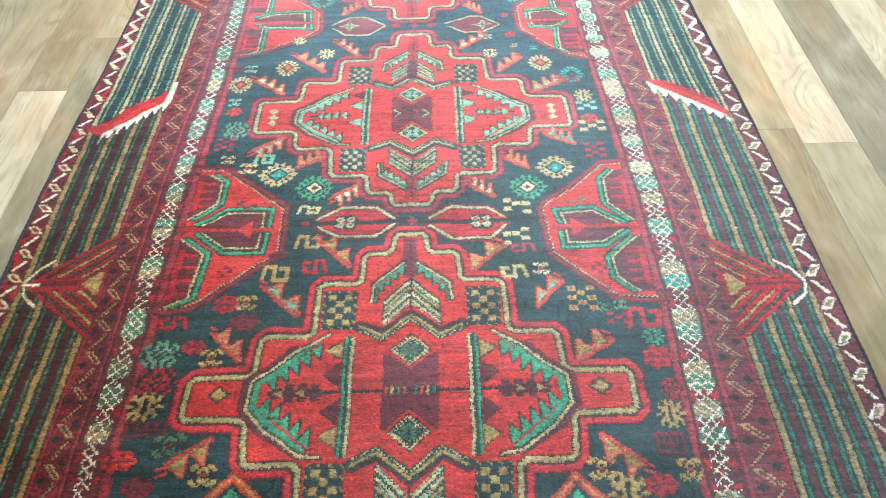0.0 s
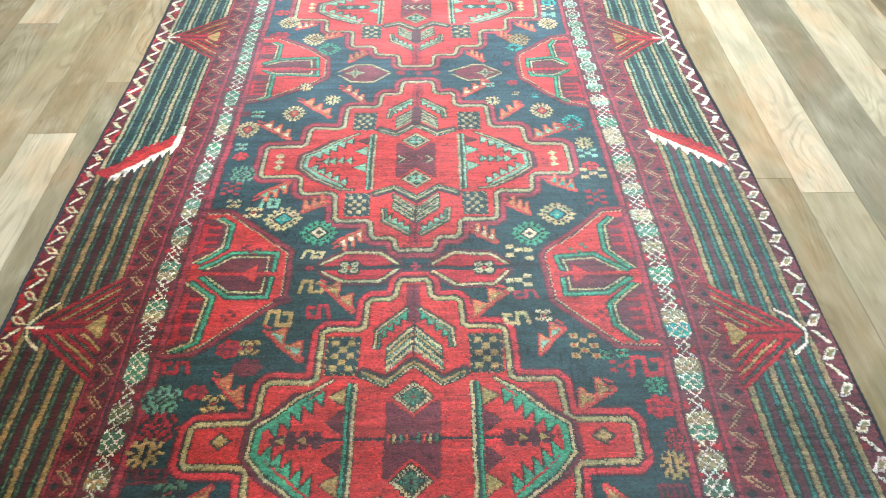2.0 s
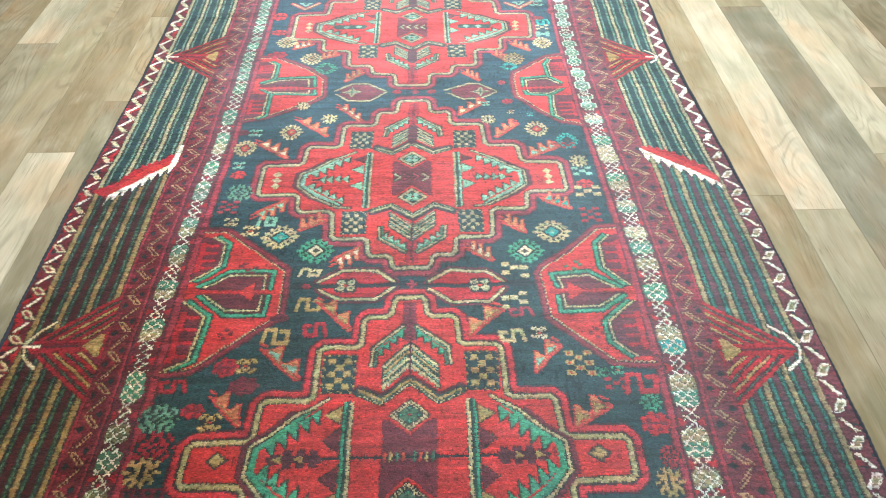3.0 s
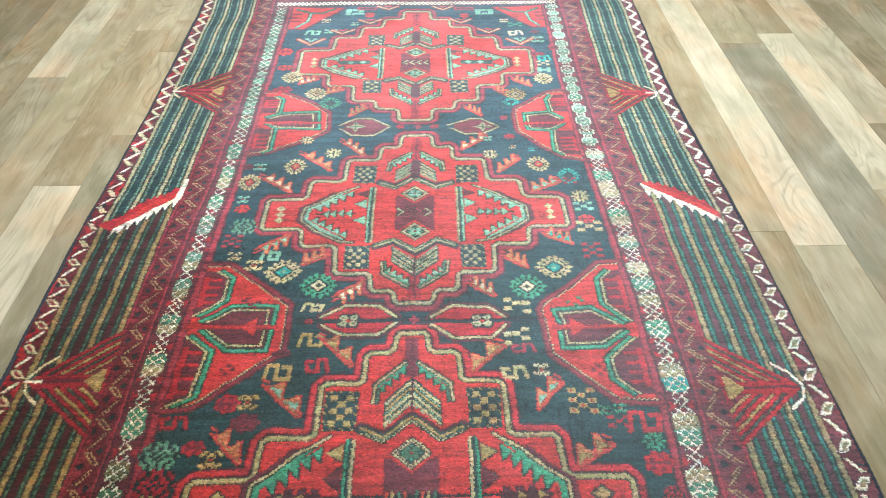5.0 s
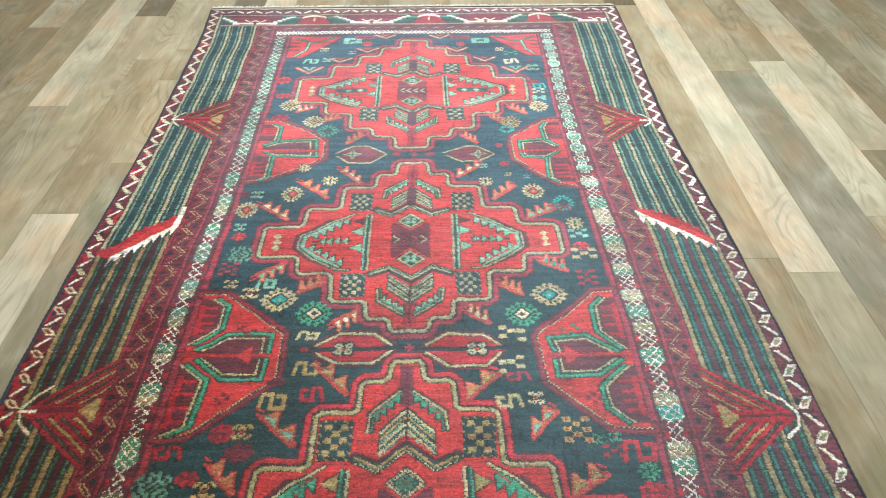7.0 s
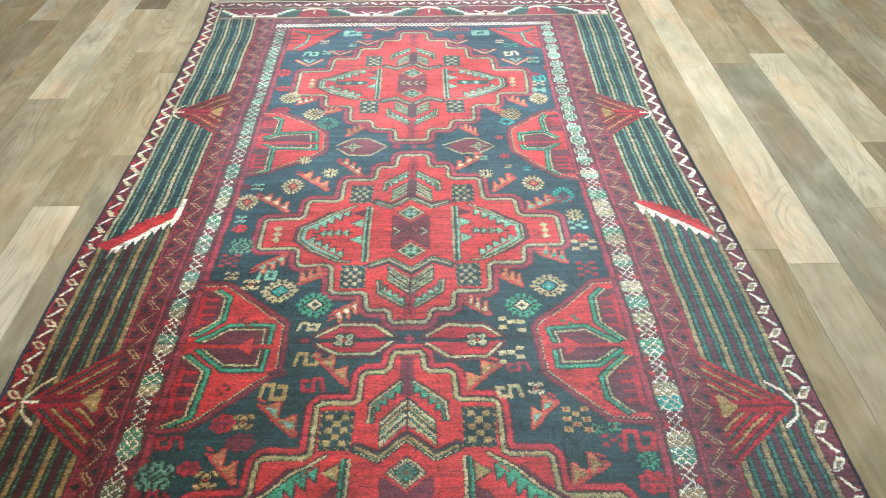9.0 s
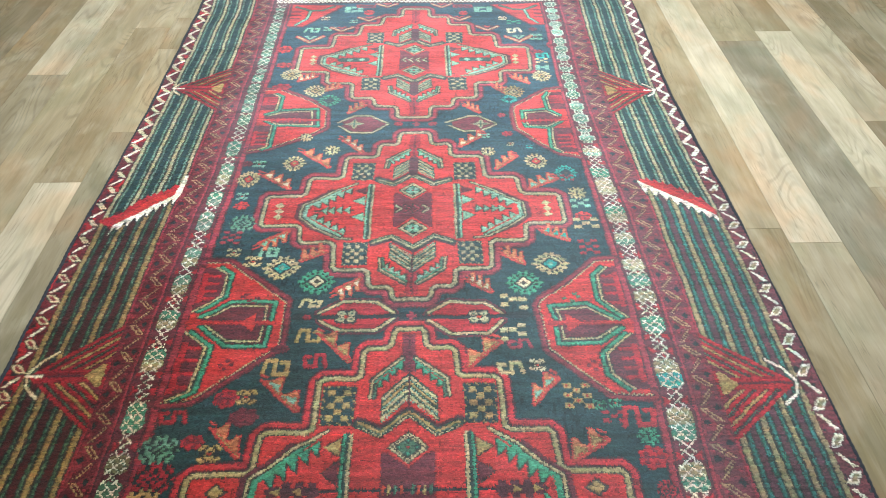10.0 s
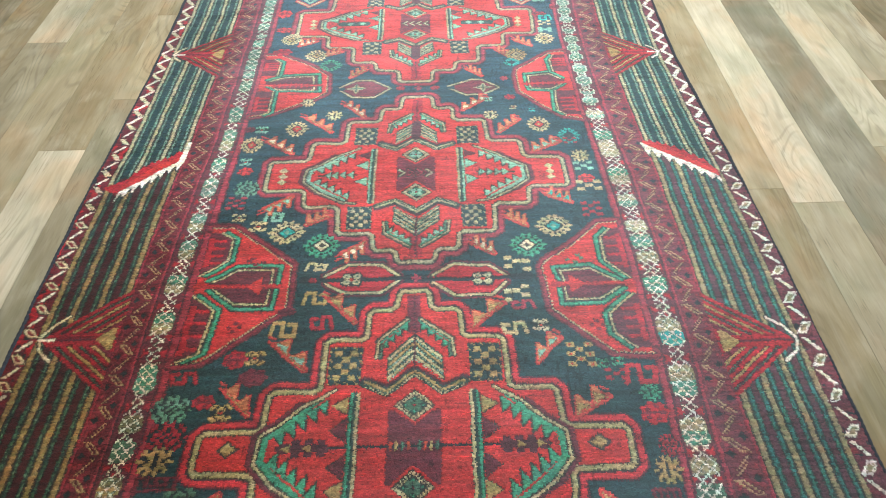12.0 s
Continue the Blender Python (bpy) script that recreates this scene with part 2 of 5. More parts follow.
# the weaver's hand: every line wanders a little
UU = GU + 0.0012 * soft_noise(0.028, 1) + 0.0020 * soft_noise(0.11, 2) + np.random.RandomState(31).normal(0, 0.0007, GU.shape)
VV = GV + 0.0012 * soft_noise(0.028, 3) + 0.0022 * soft_noise(0.11, 4) + np.random.RandomState(32).normal(0, 0.0006, GU.shape)

DYES = {
    "red": (0.375, 0.025, 0.024), "crimson": (0.30, 0.014, 0.022), "brick": (0.24, 0.013, 0.022), "rose": (0.235, 0.026, 0.042),
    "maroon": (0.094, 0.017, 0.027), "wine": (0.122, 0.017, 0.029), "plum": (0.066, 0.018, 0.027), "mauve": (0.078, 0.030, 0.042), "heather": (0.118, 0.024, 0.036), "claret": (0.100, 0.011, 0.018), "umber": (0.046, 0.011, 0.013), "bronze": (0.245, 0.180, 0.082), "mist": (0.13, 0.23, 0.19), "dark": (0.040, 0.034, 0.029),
    "navy": (0.011, 0.036, 0.046), "mint": (0.300, 0.275, 0.170), "deep": (0.013, 0.036, 0.041), "ink": (0.014, 0.020, 0.026), "moss": (0.022, 0.046, 0.040),
    "gold": (0.31, 0.225, 0.090), "straw": (0.395, 0.345, 0.195), "flax": (0.25, 0.215, 0.120), "verd": (0.045, 0.19, 0.135), "ochre": (0.36, 0.235, 0.135), "cream": (0.52, 0.47, 0.33), "white": (0.66, 0.64, 0.56),
    "teal": (0.043, 0.245, 0.155), "sea": (0.16, 0.34, 0.265), "green": (0.055, 0.125, 0.085), "aqua": (0.015, 0.30, 0.28),
    "orange": (0.42, 0.145, 0.070), "mulberry": (0.112, 0.018, 0.029), "olive": (0.125, 0.115, 0.060), "jade": (0.17, 0.34, 0.255), "hay": (0.33, 0.315, 0.20), "coral": (0.36, 0.040, 0.036), "sage": (0.085, 0.20, 0.145), "sedge": (0.325, 0.285, 0.145), "halo": (0.37, 0.026, 0.034), "rosewood": (0.17, 0.020, 0.032), "rust": (0.36, 0.042, 0.022), "pearl": (0.47, 0.51, 0.43), "petrol": (0.030, 0.155, 0.140),
}
DYE_NAMES = list(DYES)
dye_of = np.zeros((NV, NU), np.uint8)
part_of = np.zeros((NV, NU), np.int32)
RUG_PARTS = []


def rug_part(name, parent=-1, label=""):
    RUG_PARTS.append((name, parent, label))
    return len(RUG_PARTS) - 1


def window(u0, u1, v0, v1):
    i0, i1 = max(0, int((u0 + HALF) / KNOT) - 3), min(NU, int((u1 + HALF) / KNOT) + 4)
    j0, j1 = max(0, int((v0 - V0) / KNOT) - 3), min(NV, int((v1 - V0) / KNOT) + 4)
    return slice(j0, max(j0, j1)), slice(i0, max(i0, i1))


def put(w, mask, dye, pid=None):
    dye_of[w][mask] = DYE_NAMES.index(dye)
    if pid is not None:
        part_of[w][mask] = pid


def dots(w, n=1):
    return ((II[w] // (2 * n) + JJ[w] // (2 * n)) % 2) == 0


def bounds(pts, pad=0.0):
    us, vs = [p[0] for p in pts], [p[1] for p in pts]
    return window(min(us) - pad, max(us) + pad, min(vs) - pad, max(vs) + pad)


def inside(w, pts):
    u, v = UU[w], VV[w]
    m = np.zeros(u.shape, bool)
    for (ax, ay), (bx, by) in zip(pts, pts[1:] + pts[:1]):
        if ay != by:
            m ^= ((ay > v) != (by > v)) & (u < (bx - ax) * (v - ay) / (by - ay) + ax)
    return m


def away(w, pts, closed=False):
    """Distance of every knot from a line."""
    u, v = UU[w], VV[w]
    d = np.full(u.shape, 9.0)
    for (ax, ay), (bx, by) in zip(pts, pts[1:] + (pts[:1] if closed else [])):
        ex, ey = bx - ax, by - ay
        t = np.clip(((u - ax) * ex + (v - ay) * ey) / max(ex * ex + ey * ey, 1e-9), 0, 1)
        d = np.minimum(d, np.hypot(u - ax - t * ex, v - ay - t * ey))
    return d


def poly(pts, dye, pid=None, dotted=0):
    w = bounds(pts)
    m = inside(w, pts)
    if dotted:
        m &= dots(w, dotted)
    put(w, m, dye, pid)


def line(pts, width, dye, pid=None, dotted=0, edge=None, edge_width=0.002, closed=False):
    w = bounds(pts, width + 0.01)
    d = away(w, pts, closed)
    if edge:
        put(w, d < width / 2 + edge_width, edge, pid)
    m = d < width / 2
    if dotted:
        m &= dots(w, dotted)
    put(w, m, dye, pid)


def rect(u0, u1, v0, v1, dye, pid=None):
    poly([(u0, v0), (u1, v0), (u1, v1), (u0, v1)], dye, pid)


def at(c, pts, s=1.0, mu=1, mv=1):
    return [(c[0] + mu * s * a, c[1] + mv * s * b) for a, b in pts]


# -- the field and the borders --
FIELD = rug_part("field", label="dark navy wool field")
put((slice(0, NV), slice(0, NU)), np.ones((NV, NU), bool), "navy", FIELD)
LAT0, LAT1 = 1.222, -0.632          # cross bands of lattice at both ends


def lattice_fill(w, along, across, cells, half, pid):
    """Hexagonal cells along a band, each of two dyes; along and across are coordinates of the band."""
    for a0, a1, dye_a, dye_b in cells:
        t = (along - a0) / (a1 - a0)
        m = (t > 0) & (t < 1) & (np.abs(across) < half * np.clip(1.55 - np.abs(2 * t - 1) ** 1.5, 0, 1))
        put(w, m & (t > 0.5), dye_a, pid)
        put(w, m & (t <= 0.5), dye_b, pid)


# cells of the lattice bands: from, to, upper and lower dye
CELLS = {
    -1: [(-0.376, -0.346, "olive", "gold"), (-0.325, -0.292, "green", "green"), (-0.280, -0.250, "olive", "olive"), (-0.214, -0.162, "verd", "verd"),
         (-0.106, -0.062, "verd", "flax"), (-0.020, 0.022, "verd", "flax"), (0.058, 0.104, "sage", "flax"), (0.124, 0.171, "sage", "flax"),
         (0.219, 0.276, "sage", "mist"), (0.295, 0.340, "verd", "mist"), (0.362, 0.434, "sage", "flax"), (0.460, 0.517, "verd", "sage")],
    1: [(-0.398, -0.376, "green", "green"), (-0.364, -0.338, "flax", "flax"), (-0.320, -0.277, "flax", "verd"), (-0.244, -0.185, "flax", "verd"),
        (-0.151, -0.094, "flax", "aqua"), (-0.042, -0.004, "teal", "verd"), (0.028, 0.055, "flax", "flax"), (0.064, 0.096, "verd", "verd"),
        (0.104, 0.133, "mint", "mint"), (0.167, 0.202, "mint", "sage"), (0.236, 0.283, "teal", "mint"), (0.318, 0.374, "mint", "mint"),
        (0.378, 0.409, "teal", "teal"), (0.450, 0.480, "mint", "sea")],
}


def far_cells(s):
    """Towards the far end the cells follow close upon one another."""
    r, y = random.Random(50 + s), 0.545 if s < 0 else 0.500
    while y < 1.215:
        n = r.uniform(0.030, 0.050)
        p = r.choice(("verd", "maroon", "sage", "maroon", "green") if s < 0 else ("sage", "maroon", "verd", "mist", "sea"))
        yield y, n, p, r.choice((p, "green", "sage"))
        y += n + r.choice((0.002, 0.004, 0.009))


def near_cells(s):
    r, y = random.Random(70 + s), -0.645
    while y < -0.43:
        yield y, 0.040, r.choice(("flax", "verd", "green")), r.choice(("flax", "verd"))
        y += 0.072


for s in (-1, 1):
    # red guard lines and wine ground
    w = window(*(sorted((s * 0.37, s * HALF))), V0, V1)
    a = s * UU[w]
    v = VV[w]
    BORDER = rug_part("side_border", label="wine red side border with white outer zigzag")
    # western dyes darker than eastern: partly own tone, partly shade put into colour
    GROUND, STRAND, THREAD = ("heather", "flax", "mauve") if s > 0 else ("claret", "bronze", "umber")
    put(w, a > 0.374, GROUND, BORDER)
    put(w, (a > 0.377) & (a < 0.387), "rose", None)
    put(w, (a > 0.374) & (a < 0.3775), "plum", None)
    put(w, (a > 0.374) & (soft_noise(0.013, 61)[w] + 0.5 * soft_noise(0.05, 62)[w] > 0.40), "rosewood", None)
    put(w, (a > 0.377) & (a < 0.387), "rose", None)
    LATTICE = rug_part("lattice_band", BORDER, "white lattice band over teal and cream cells")
    put(w, (a > 0.387) & (a < 0.434), "maroon", LATTICE)
    put(w, (a > 0.3865) & (a < 0.3890), "plum", None)
    put(w, (a > 0.4345) & (a < 0.4405), "rose", None)
    put(w, (a > 0.4325) & (a < 0.4345), "plum", None)
    c = a - (0.4085 if s < 0 else 0.4100)
    cells = CELLS[s] + [(y, y + n, p, q) for y, n, p, q in far_cells(s)] + [(y, y + n, p, q) for y, n, p, q in near_cells(s)]
    lattice_fill(w, v, c, cells, np.where(v > 0.05, 0.0145, 0.0165) if s < 0 else 0.0192, LATTICE)
    dense = np.zeros(v.shape, bool)
    for a0, a1, d0, d1 in cells:
        dense |= (v > a0 - 0.002) & (v < a1 + 0.002)
    # crimson and dark lozenges between the cells
    k = np.floor((v + 0.003) / 0.0158)
    gap = np.abs(c - 0.0079 * (k % 2)) + 0.8 * np.abs((v + 0.003) % 0.0158 - 0.0079)
    side = (np.abs(c) > 0.0085) & (np.abs(c) < 0.0195) & (np.abs(v % 0.0316 - 0.0158) < 0.0012 + 0.75 * (np.abs(c) - 0.0085))
    put(w, ~dense & side, "crimson" if s > 0 else "brick", LATTICE)
    put(w, ~dense & (gap < 0.0036) & (k % 3 != 1), "crimson", LATTICE)
    p1, p2 = (c + v) % 0.0158, (c - v) % 0.0158
    speck = (np.random.RandomState(90 + s).uniform(0, 1, v.shape) > 0.10)[:, :1] | (np.random.RandomState(91 + s).uniform(0, 1, v.shape) > 0.22)
    lace = (p1 < 0.0034) | (p2 < 0.0034)
    wide = v > (0.53 if s < 0 else 0.49)               # bolder towards the far end
    if s > 0:                                          # a chain of long cells
        chain = np.zeros(v.shape, bool)
        for y, n, p, q in far_cells(s):
            f = (v - y) / n
            half = 0.0165 * np.clip(1.8 * (1 - np.abs(2 * f - 1)), 0.50, 1)
            inn = (f > -0.05) & (f < 1.05)
            heart = np.abs(c) / 0.0085 + np.abs(f - 0.5) * n / 0.010
            chain |= inn & ((np.abs(np.abs(c) - half) < 0.0018) | (np.abs(heart - 1) < 0.20) | ((np.abs(f - 0.5) > 0.26) & (np.abs(np.abs(c) - 0.75 * (0.5 - np.abs(f - 0.5)) * n) < 0.0016)))
            put(w, inn & (np.abs(c) > half + 0.0014) & (np.abs(c) < 0.022), "maroon", LATTICE)
        lace = np.where(wide, chain, lace)
    else:
        lace = np.where(v > 0.05, ((c + v) % 0.0200 < 0.0036) | ((c - v) % 0.0200 < 0.0036), lace)
    dense |= wide
    slim = np.where(v < -0.02, 0.0098, 0.0125)         # between the cells the near lace runs one mesh wide
    put(w, ~wide & lace & (np.abs(c) < np.where(dense, 0.0150, slim) * (1.0 if s < 0 else 1.15)), "green", LATTICE)
    bead = (II[w] // 2 + JJ[w] // 2) % 2 == 0
    put(w, speck & lace & (bead | wide | (np.random.RandomState(93 + s).uniform(0, 1, v.shape) > 0.35)) & (np.abs(c) < np.where(dense, 0.0150, slim) * np.where(wide, 1.2 if s > 0 else 0.9, np.where(v > 0.05, 0.86, 1.0) if s < 0 else 1.15)), "white", LATTICE)
    put(w, wide & speck & lace & (np.abs(c) < (0.018 if s > 0 else 0.0138)), "pearl", LATTICE)
    # thin zigzag band
    ZIG = rug_part("zigzag_band", BORDER, "wine band with a thin gold zigzag and dark spots")
    put(w, (a > 0.440) & (a < 0.4835), GROUND, ZIG)
    put(w, (a > 0.440) & (a < 0.4835) & (soft_noise(0.010, 63)[w] + 0.5 * soft_noise(0.04, 64)[w] > 0.30), "rosewood", None)
    put(w, (a > 0.4835) & (a < 0.4885), "rose", None)
    per, mid_v = (0.061, -0.322) if s > 0 else (0.056, 0.034)
    t = ((v - mid_v) / per + 0.21) % 1.0
    z = np.where(t < 0.42, t / 0.42, (1 - t) / 0.58)
    z = 1 - z if s > 0 else z
    path = 0.4475 + 0.026 * z
    thick = np.where(t < 0.42, np.where((t > 0.03) & (t < 0.39), 0.0066, 0.0), np.where((t > 0.48) & (t < 0.94), 0.0040, 0.0))
    zz = np.abs(a - path)
    put(w, (zz < thick) & (a > 0.44) & (a < 0.4835), "ochre", ZIG)
    put(w, (zz < 0.0026) & (t > 0.07) & (t < 0.35) & (a > 0.44) & (a < 0.4835), GROUND, None)
    put(w, (zz < thick) & (t >= 0.42) & dots(w, 1) & (a > 0.44) & (a < 0.4835), "maroon", None)
    for uu, tt in (((0.450, 0.0), (0.474, 0.42)) if s > 0 else ((0.450, 0.42), (0.474, 0.0))):
        put(w, (np.abs(a - uu) + np.abs((t - tt + 0.5) % 1 - 0.5) * per < 0.0062), "ink", ZIG)
    for uu, tt in ((0.477, 0.70), (0.447, 0.20)):
        put(w, (np.abs(a - uu) + np.abs((t - tt + 0.5) % 1 - 0.5) * per < 0.004), "rose", ZIG)
    # striped panel
    STRIPE = rug_part("striped_panel", BORDER, "panel of gold, teal and dark lengthwise stripes")
    put(w, (a > 0.4885) & (a < 0.6185), "plum", STRIPE)
    split = 0.355 - (a - 0.485) * 0.68
    put(w, (a > 0.4885) & (a < 0.6185) & (v > split), "deep", None)
    low = rug_part("striped_panel", BORDER, "striped panel on a plum ground")
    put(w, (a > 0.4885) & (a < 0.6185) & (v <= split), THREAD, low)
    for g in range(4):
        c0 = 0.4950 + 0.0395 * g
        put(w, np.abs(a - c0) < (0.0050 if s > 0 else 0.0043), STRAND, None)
        put(w, (np.abs(a - c0) < 0.0044) & (v > split), "deep", None)
        put(w, (np.abs(a - c0) < 0.0034) & (v > split), "hay", None)
        put(w, (np.abs(np.abs(a - c0) - 0.0055) < 0.0013) & (a > 0.4885) & (a < 0.6185), "dark", None)
        for o in (-0.0103, 0.0103):
            if 0.4885 < c0 + o < 0.6185:
                put(w, np.abs(a - c0 - o) < (0.0044 if s > 0 else 0.0034), "moss", None)
                put(w, (np.abs(a - c0 - o) < (0.0026 if s > 0 else 0.0018)) & (soft_noise(0.0030, 67 + g)[w] > (-0.55 if s > 0 else -0.2)), "petrol" if s > 0 else "green", None)
                put(w, (np.abs(a - c0 - o) < 0.0015) & (soft_noise(0.0034, 71 + g)[w] > (0.25 if s > 0 else 0.62)), "verd" if s > 0 else "mist", None)
                put(w, (np.abs(a - c0 - o) < 0.0022) & (v > split) & (soft_noise(0.0034, 75 + g)[w] > -0.4), "mist", None)
    # outer zigzag of white leaves
    OUTER = rug_part("outer_zigzag", BORDER, "wine edge with white and gold leaf zigzag")
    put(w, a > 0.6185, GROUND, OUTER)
    put(w, (a > 0.6185) & (soft_noise(0.016, 9)[w] > 0.42), "maroon", None)
    put(w, (a > 0.6185) & (soft_noise(0.014, 65)[w] > (0.45 if s < 0 else 0.62)), "crimson" if s < 0 else "rosewood", None)
    put(w, (a > 0.6185) & (soft_noise(0.008, 66)[w] > 0.72), "ink", None)
    # leaves counted along the edge: they crowd and spread a little
    if s > 0:
        beat = np.interp(v, (-0.82, -0.246, 0.003, 0.167, 0.276, 0.459, 0.564, 0.686, 0.837, 0.967, 1.41), (-14, -4, 0, 3, 5, 8, 10, 12, 15, 17, 24.6))
    else:
        beat = np.interp(v, (-0.82, 0.001, 0.247, 0.498, 0.645, 0.784, 0.952, 1.128, 1.314, 1.41), (-16.5, 0, 5, 10, 13, 16, 19, 22, 26, 28.2))
    t = (beat + 0.25) % 1.0
    z = np.where(t < 0.5, t / 0.5, (1 - t) / 0.5)
    path = 0.6225 + 0.0225 * z
    zz = np.abs(a - path)
    open_leaf = v < (0.335 if s > 0 else 0.165)        # the near leaves are only outlined
    bare = (v > 0.296) & (v < 0.328) & (s > 0)
    leaf = (t > 0.03) & (t < 0.47) & (zz < np.where(open_leaf, 0.0096, 0.0072)) & ~bare
    put(w, leaf & (a > 0.616) & (a < 0.647), "dark" if s < 0 else "maroon", OUTER)
    bold = v > 0.45                                    # far off the zigzag is solid white
    leaf = (t > np.where(bold, 0.02, 0.07)) & (t < np.where(bold, 0.49, 0.44)) & (zz < np.where(open_leaf, 0.0082, 0.0062)) & ~bare
    put(w, leaf & (a > 0.616) & (a < 0.647) & speck, "white" if s > 0 else "cream", OUTER)
    put(w, open_leaf & (t > 0.14) & (t < 0.36) & (zz < 0.0040) & ~bare, "flax" if s > 0 else "rosewood", OUTER)
    put(w, bare & (t < 0.5) & (zz < 0.0034) & dots(w, 1), "gold", OUTER)
    put(w, (t >= 0.5) & (zz < 0.0052) & (t > 0.53) & (t < 0.97), "maroon", OUTER)
    put(w, (t >= 0.5) & (zz < np.where(bold, 0.0050, 0.0037)) & (t > np.where(bold, 0.50, 0.55)) & (t < np.where(bold, 1.0, 0.95)) & speck, "white", OUTER)

    # white saw-toothed bolt across the panel
    BOLT = rug_part("saw_tooth_bolt", BORDER, "white saw-toothed diagonal under a red band")
    vi, vo, ui, uo = (0.368, 0.252, 0.478, 0.611) if s > 0 else (0.345, 0.240, 0.485, 0.592)
    ridge = [(ui + 0.010, vi + (0.004 if s > 0 else 0.026)), (ui + 0.032, vi - 0.002), (ui + 0.072, vi - 0.024), (uo - 0.012, vo + 0.042)]
    tail_u = uo + (0.004 if s > 0 else 0.034)
    poly([(s * a0, b0) for a0, b0 in ridge] + [(s * tail_u, vo + 0.012), (s * (uo - 0.002), vo - 0.012), (s * ui, vi - 0.006)], "crimson", BOLT)
    for k in range(7):
        f = (k + 0.5) / 7
        x = ui + 0.014 + (uo - ui - 0.026) * f
        y = np.interp(x, [q[0] for q in ridge], [q[1] for q in ridge])
        poly([(s * (x - 0.010), y - 0.004), (s * (x + 0.010), y - 0.012), (s * (x + 0.002), y + 0.009)], "crimson", BOLT)
    poly([(s * (ui + 0.008), vi + 0.004), (s * (ui + 0.05), vi - 0.018), (s * uo, vo + 0.016), (s * uo, vo), (s * ui, vi - 0.004)], "red", BOLT)
    ww = window(*sorted((s * 0.46, s * 0.64)), vo - 0.04, vi + 0.05)
    along = (s * UU[ww] - ui) / (uo - ui)
    drop = VV[ww] - (vi - 0.004 + (vo - vi) * along)
    shrink = np.where(along < 0.14, 1.35, 1.0) * np.clip(1.25 - 0.55 * along, 0.2, 1.1) if s > 0 else np.where(along < 0.14, 1.5, 1.0)
    for tooth, dye, extra in ((0.0225, "ink", 0.0045), (0.0205, "white", 0.0)):
        saw = (along * 7.5) % 1.0
        put(ww, (along > 0) & (along < 1) & (drop < 0.003) & (drop > -0.0060 - extra - shrink * tooth * (1 - np.abs(2 * saw - 1))), dye, BOLT)
    if s < 0:
        poly([(s * (ui + 0.001), vi + 0.050), (s * (ui + 0.008), vi + 0.048), (s * (ui + 0.014), vi - 0.012), (s * ui, vi - 0.014)], "white", BOLT)

    # arrow panels pointing outwards
    for vc in ((0.719, -0.145) if s > 0 else (0.744, -0.112)):
        ARROW = rug_part("arrow_panel", BORDER, "red striped arrow with a white hooked tip")
        ww = window(*sorted((s * 0.47, s * 0.64)), vc - 0.12, vc + 0.12)
        p, q = 0.612 - s * UU[ww], np.abs(VV[ww] - vc)
        deep = 0.80 * p - q
        inn = (deep > 0) & (s * UU[ww] > 0.484)
        put(ww, inn, "brick", ARROW)
        for lo, hi, dye in ((0.000, 0.009, "crimson"), (0.009, 0.0165, "plum"), (0.0165, 0.024, "crimson"), (0.024, 0.032, "plum"), (0.032, 0.040, "crimson"),
                            (0.040, 0.047, "plum"), (0.047, 0.055, "crimson"), (0.055, 0.063, "plum"), (0.063, 0.075, "wine")):
            put(ww, inn & (deep > lo) & (deep < hi), {"crimson": "brick", "plum": "umber"}.get(dye, dye) if s < 0 or vc > 0.5 else dye, None)
        for mid, dye in ((0.0128, "green"), (0.028, "gold"), (0.0435, "green"), (0.059, "gold")):
            put(ww, inn & (np.abs(deep - mid) < (0.0028 if dye == "gold" else 0.0022)) & (dots(ww, 1) | (dye == "gold")) & (q > 0.012), dye, None)
        put(ww, inn & (q < 0.0115), "crimson" if s > 0 else "brick", None)
        put(ww, inn & (q < 0.0022), "maroon", None)
        poly([(s * 0.490, vc + 0.021), (s * 0.497, vc + 0.023), (s * 0.521, vc), (s * 0.497, vc - 0.021), (s * 0.490, vc - 0.019)], "gold", ARROW)
        k = 0.68 if vc > 0.5 else 1.0
        line([(s * (0.614 - 0.036 * k), vc + 0.046 * k), (s * (0.614 - 0.014 * k), vc + 0.028 * k), (s * 0.614, vc + 0.004), (s * (0.614 - 0.008 * k), vc - 0.020 * k), (s * (0.614 - 0.032 * k), vc - 0.040 * k)], 0.0048, "cream" if s < 0 else "white", ARROW, edge="dark")
        if vc > 0.5 or s < 0:
            line([(s * 0.588, vc), (s * 0.614, vc)], 0.0050, "white", ARROW)

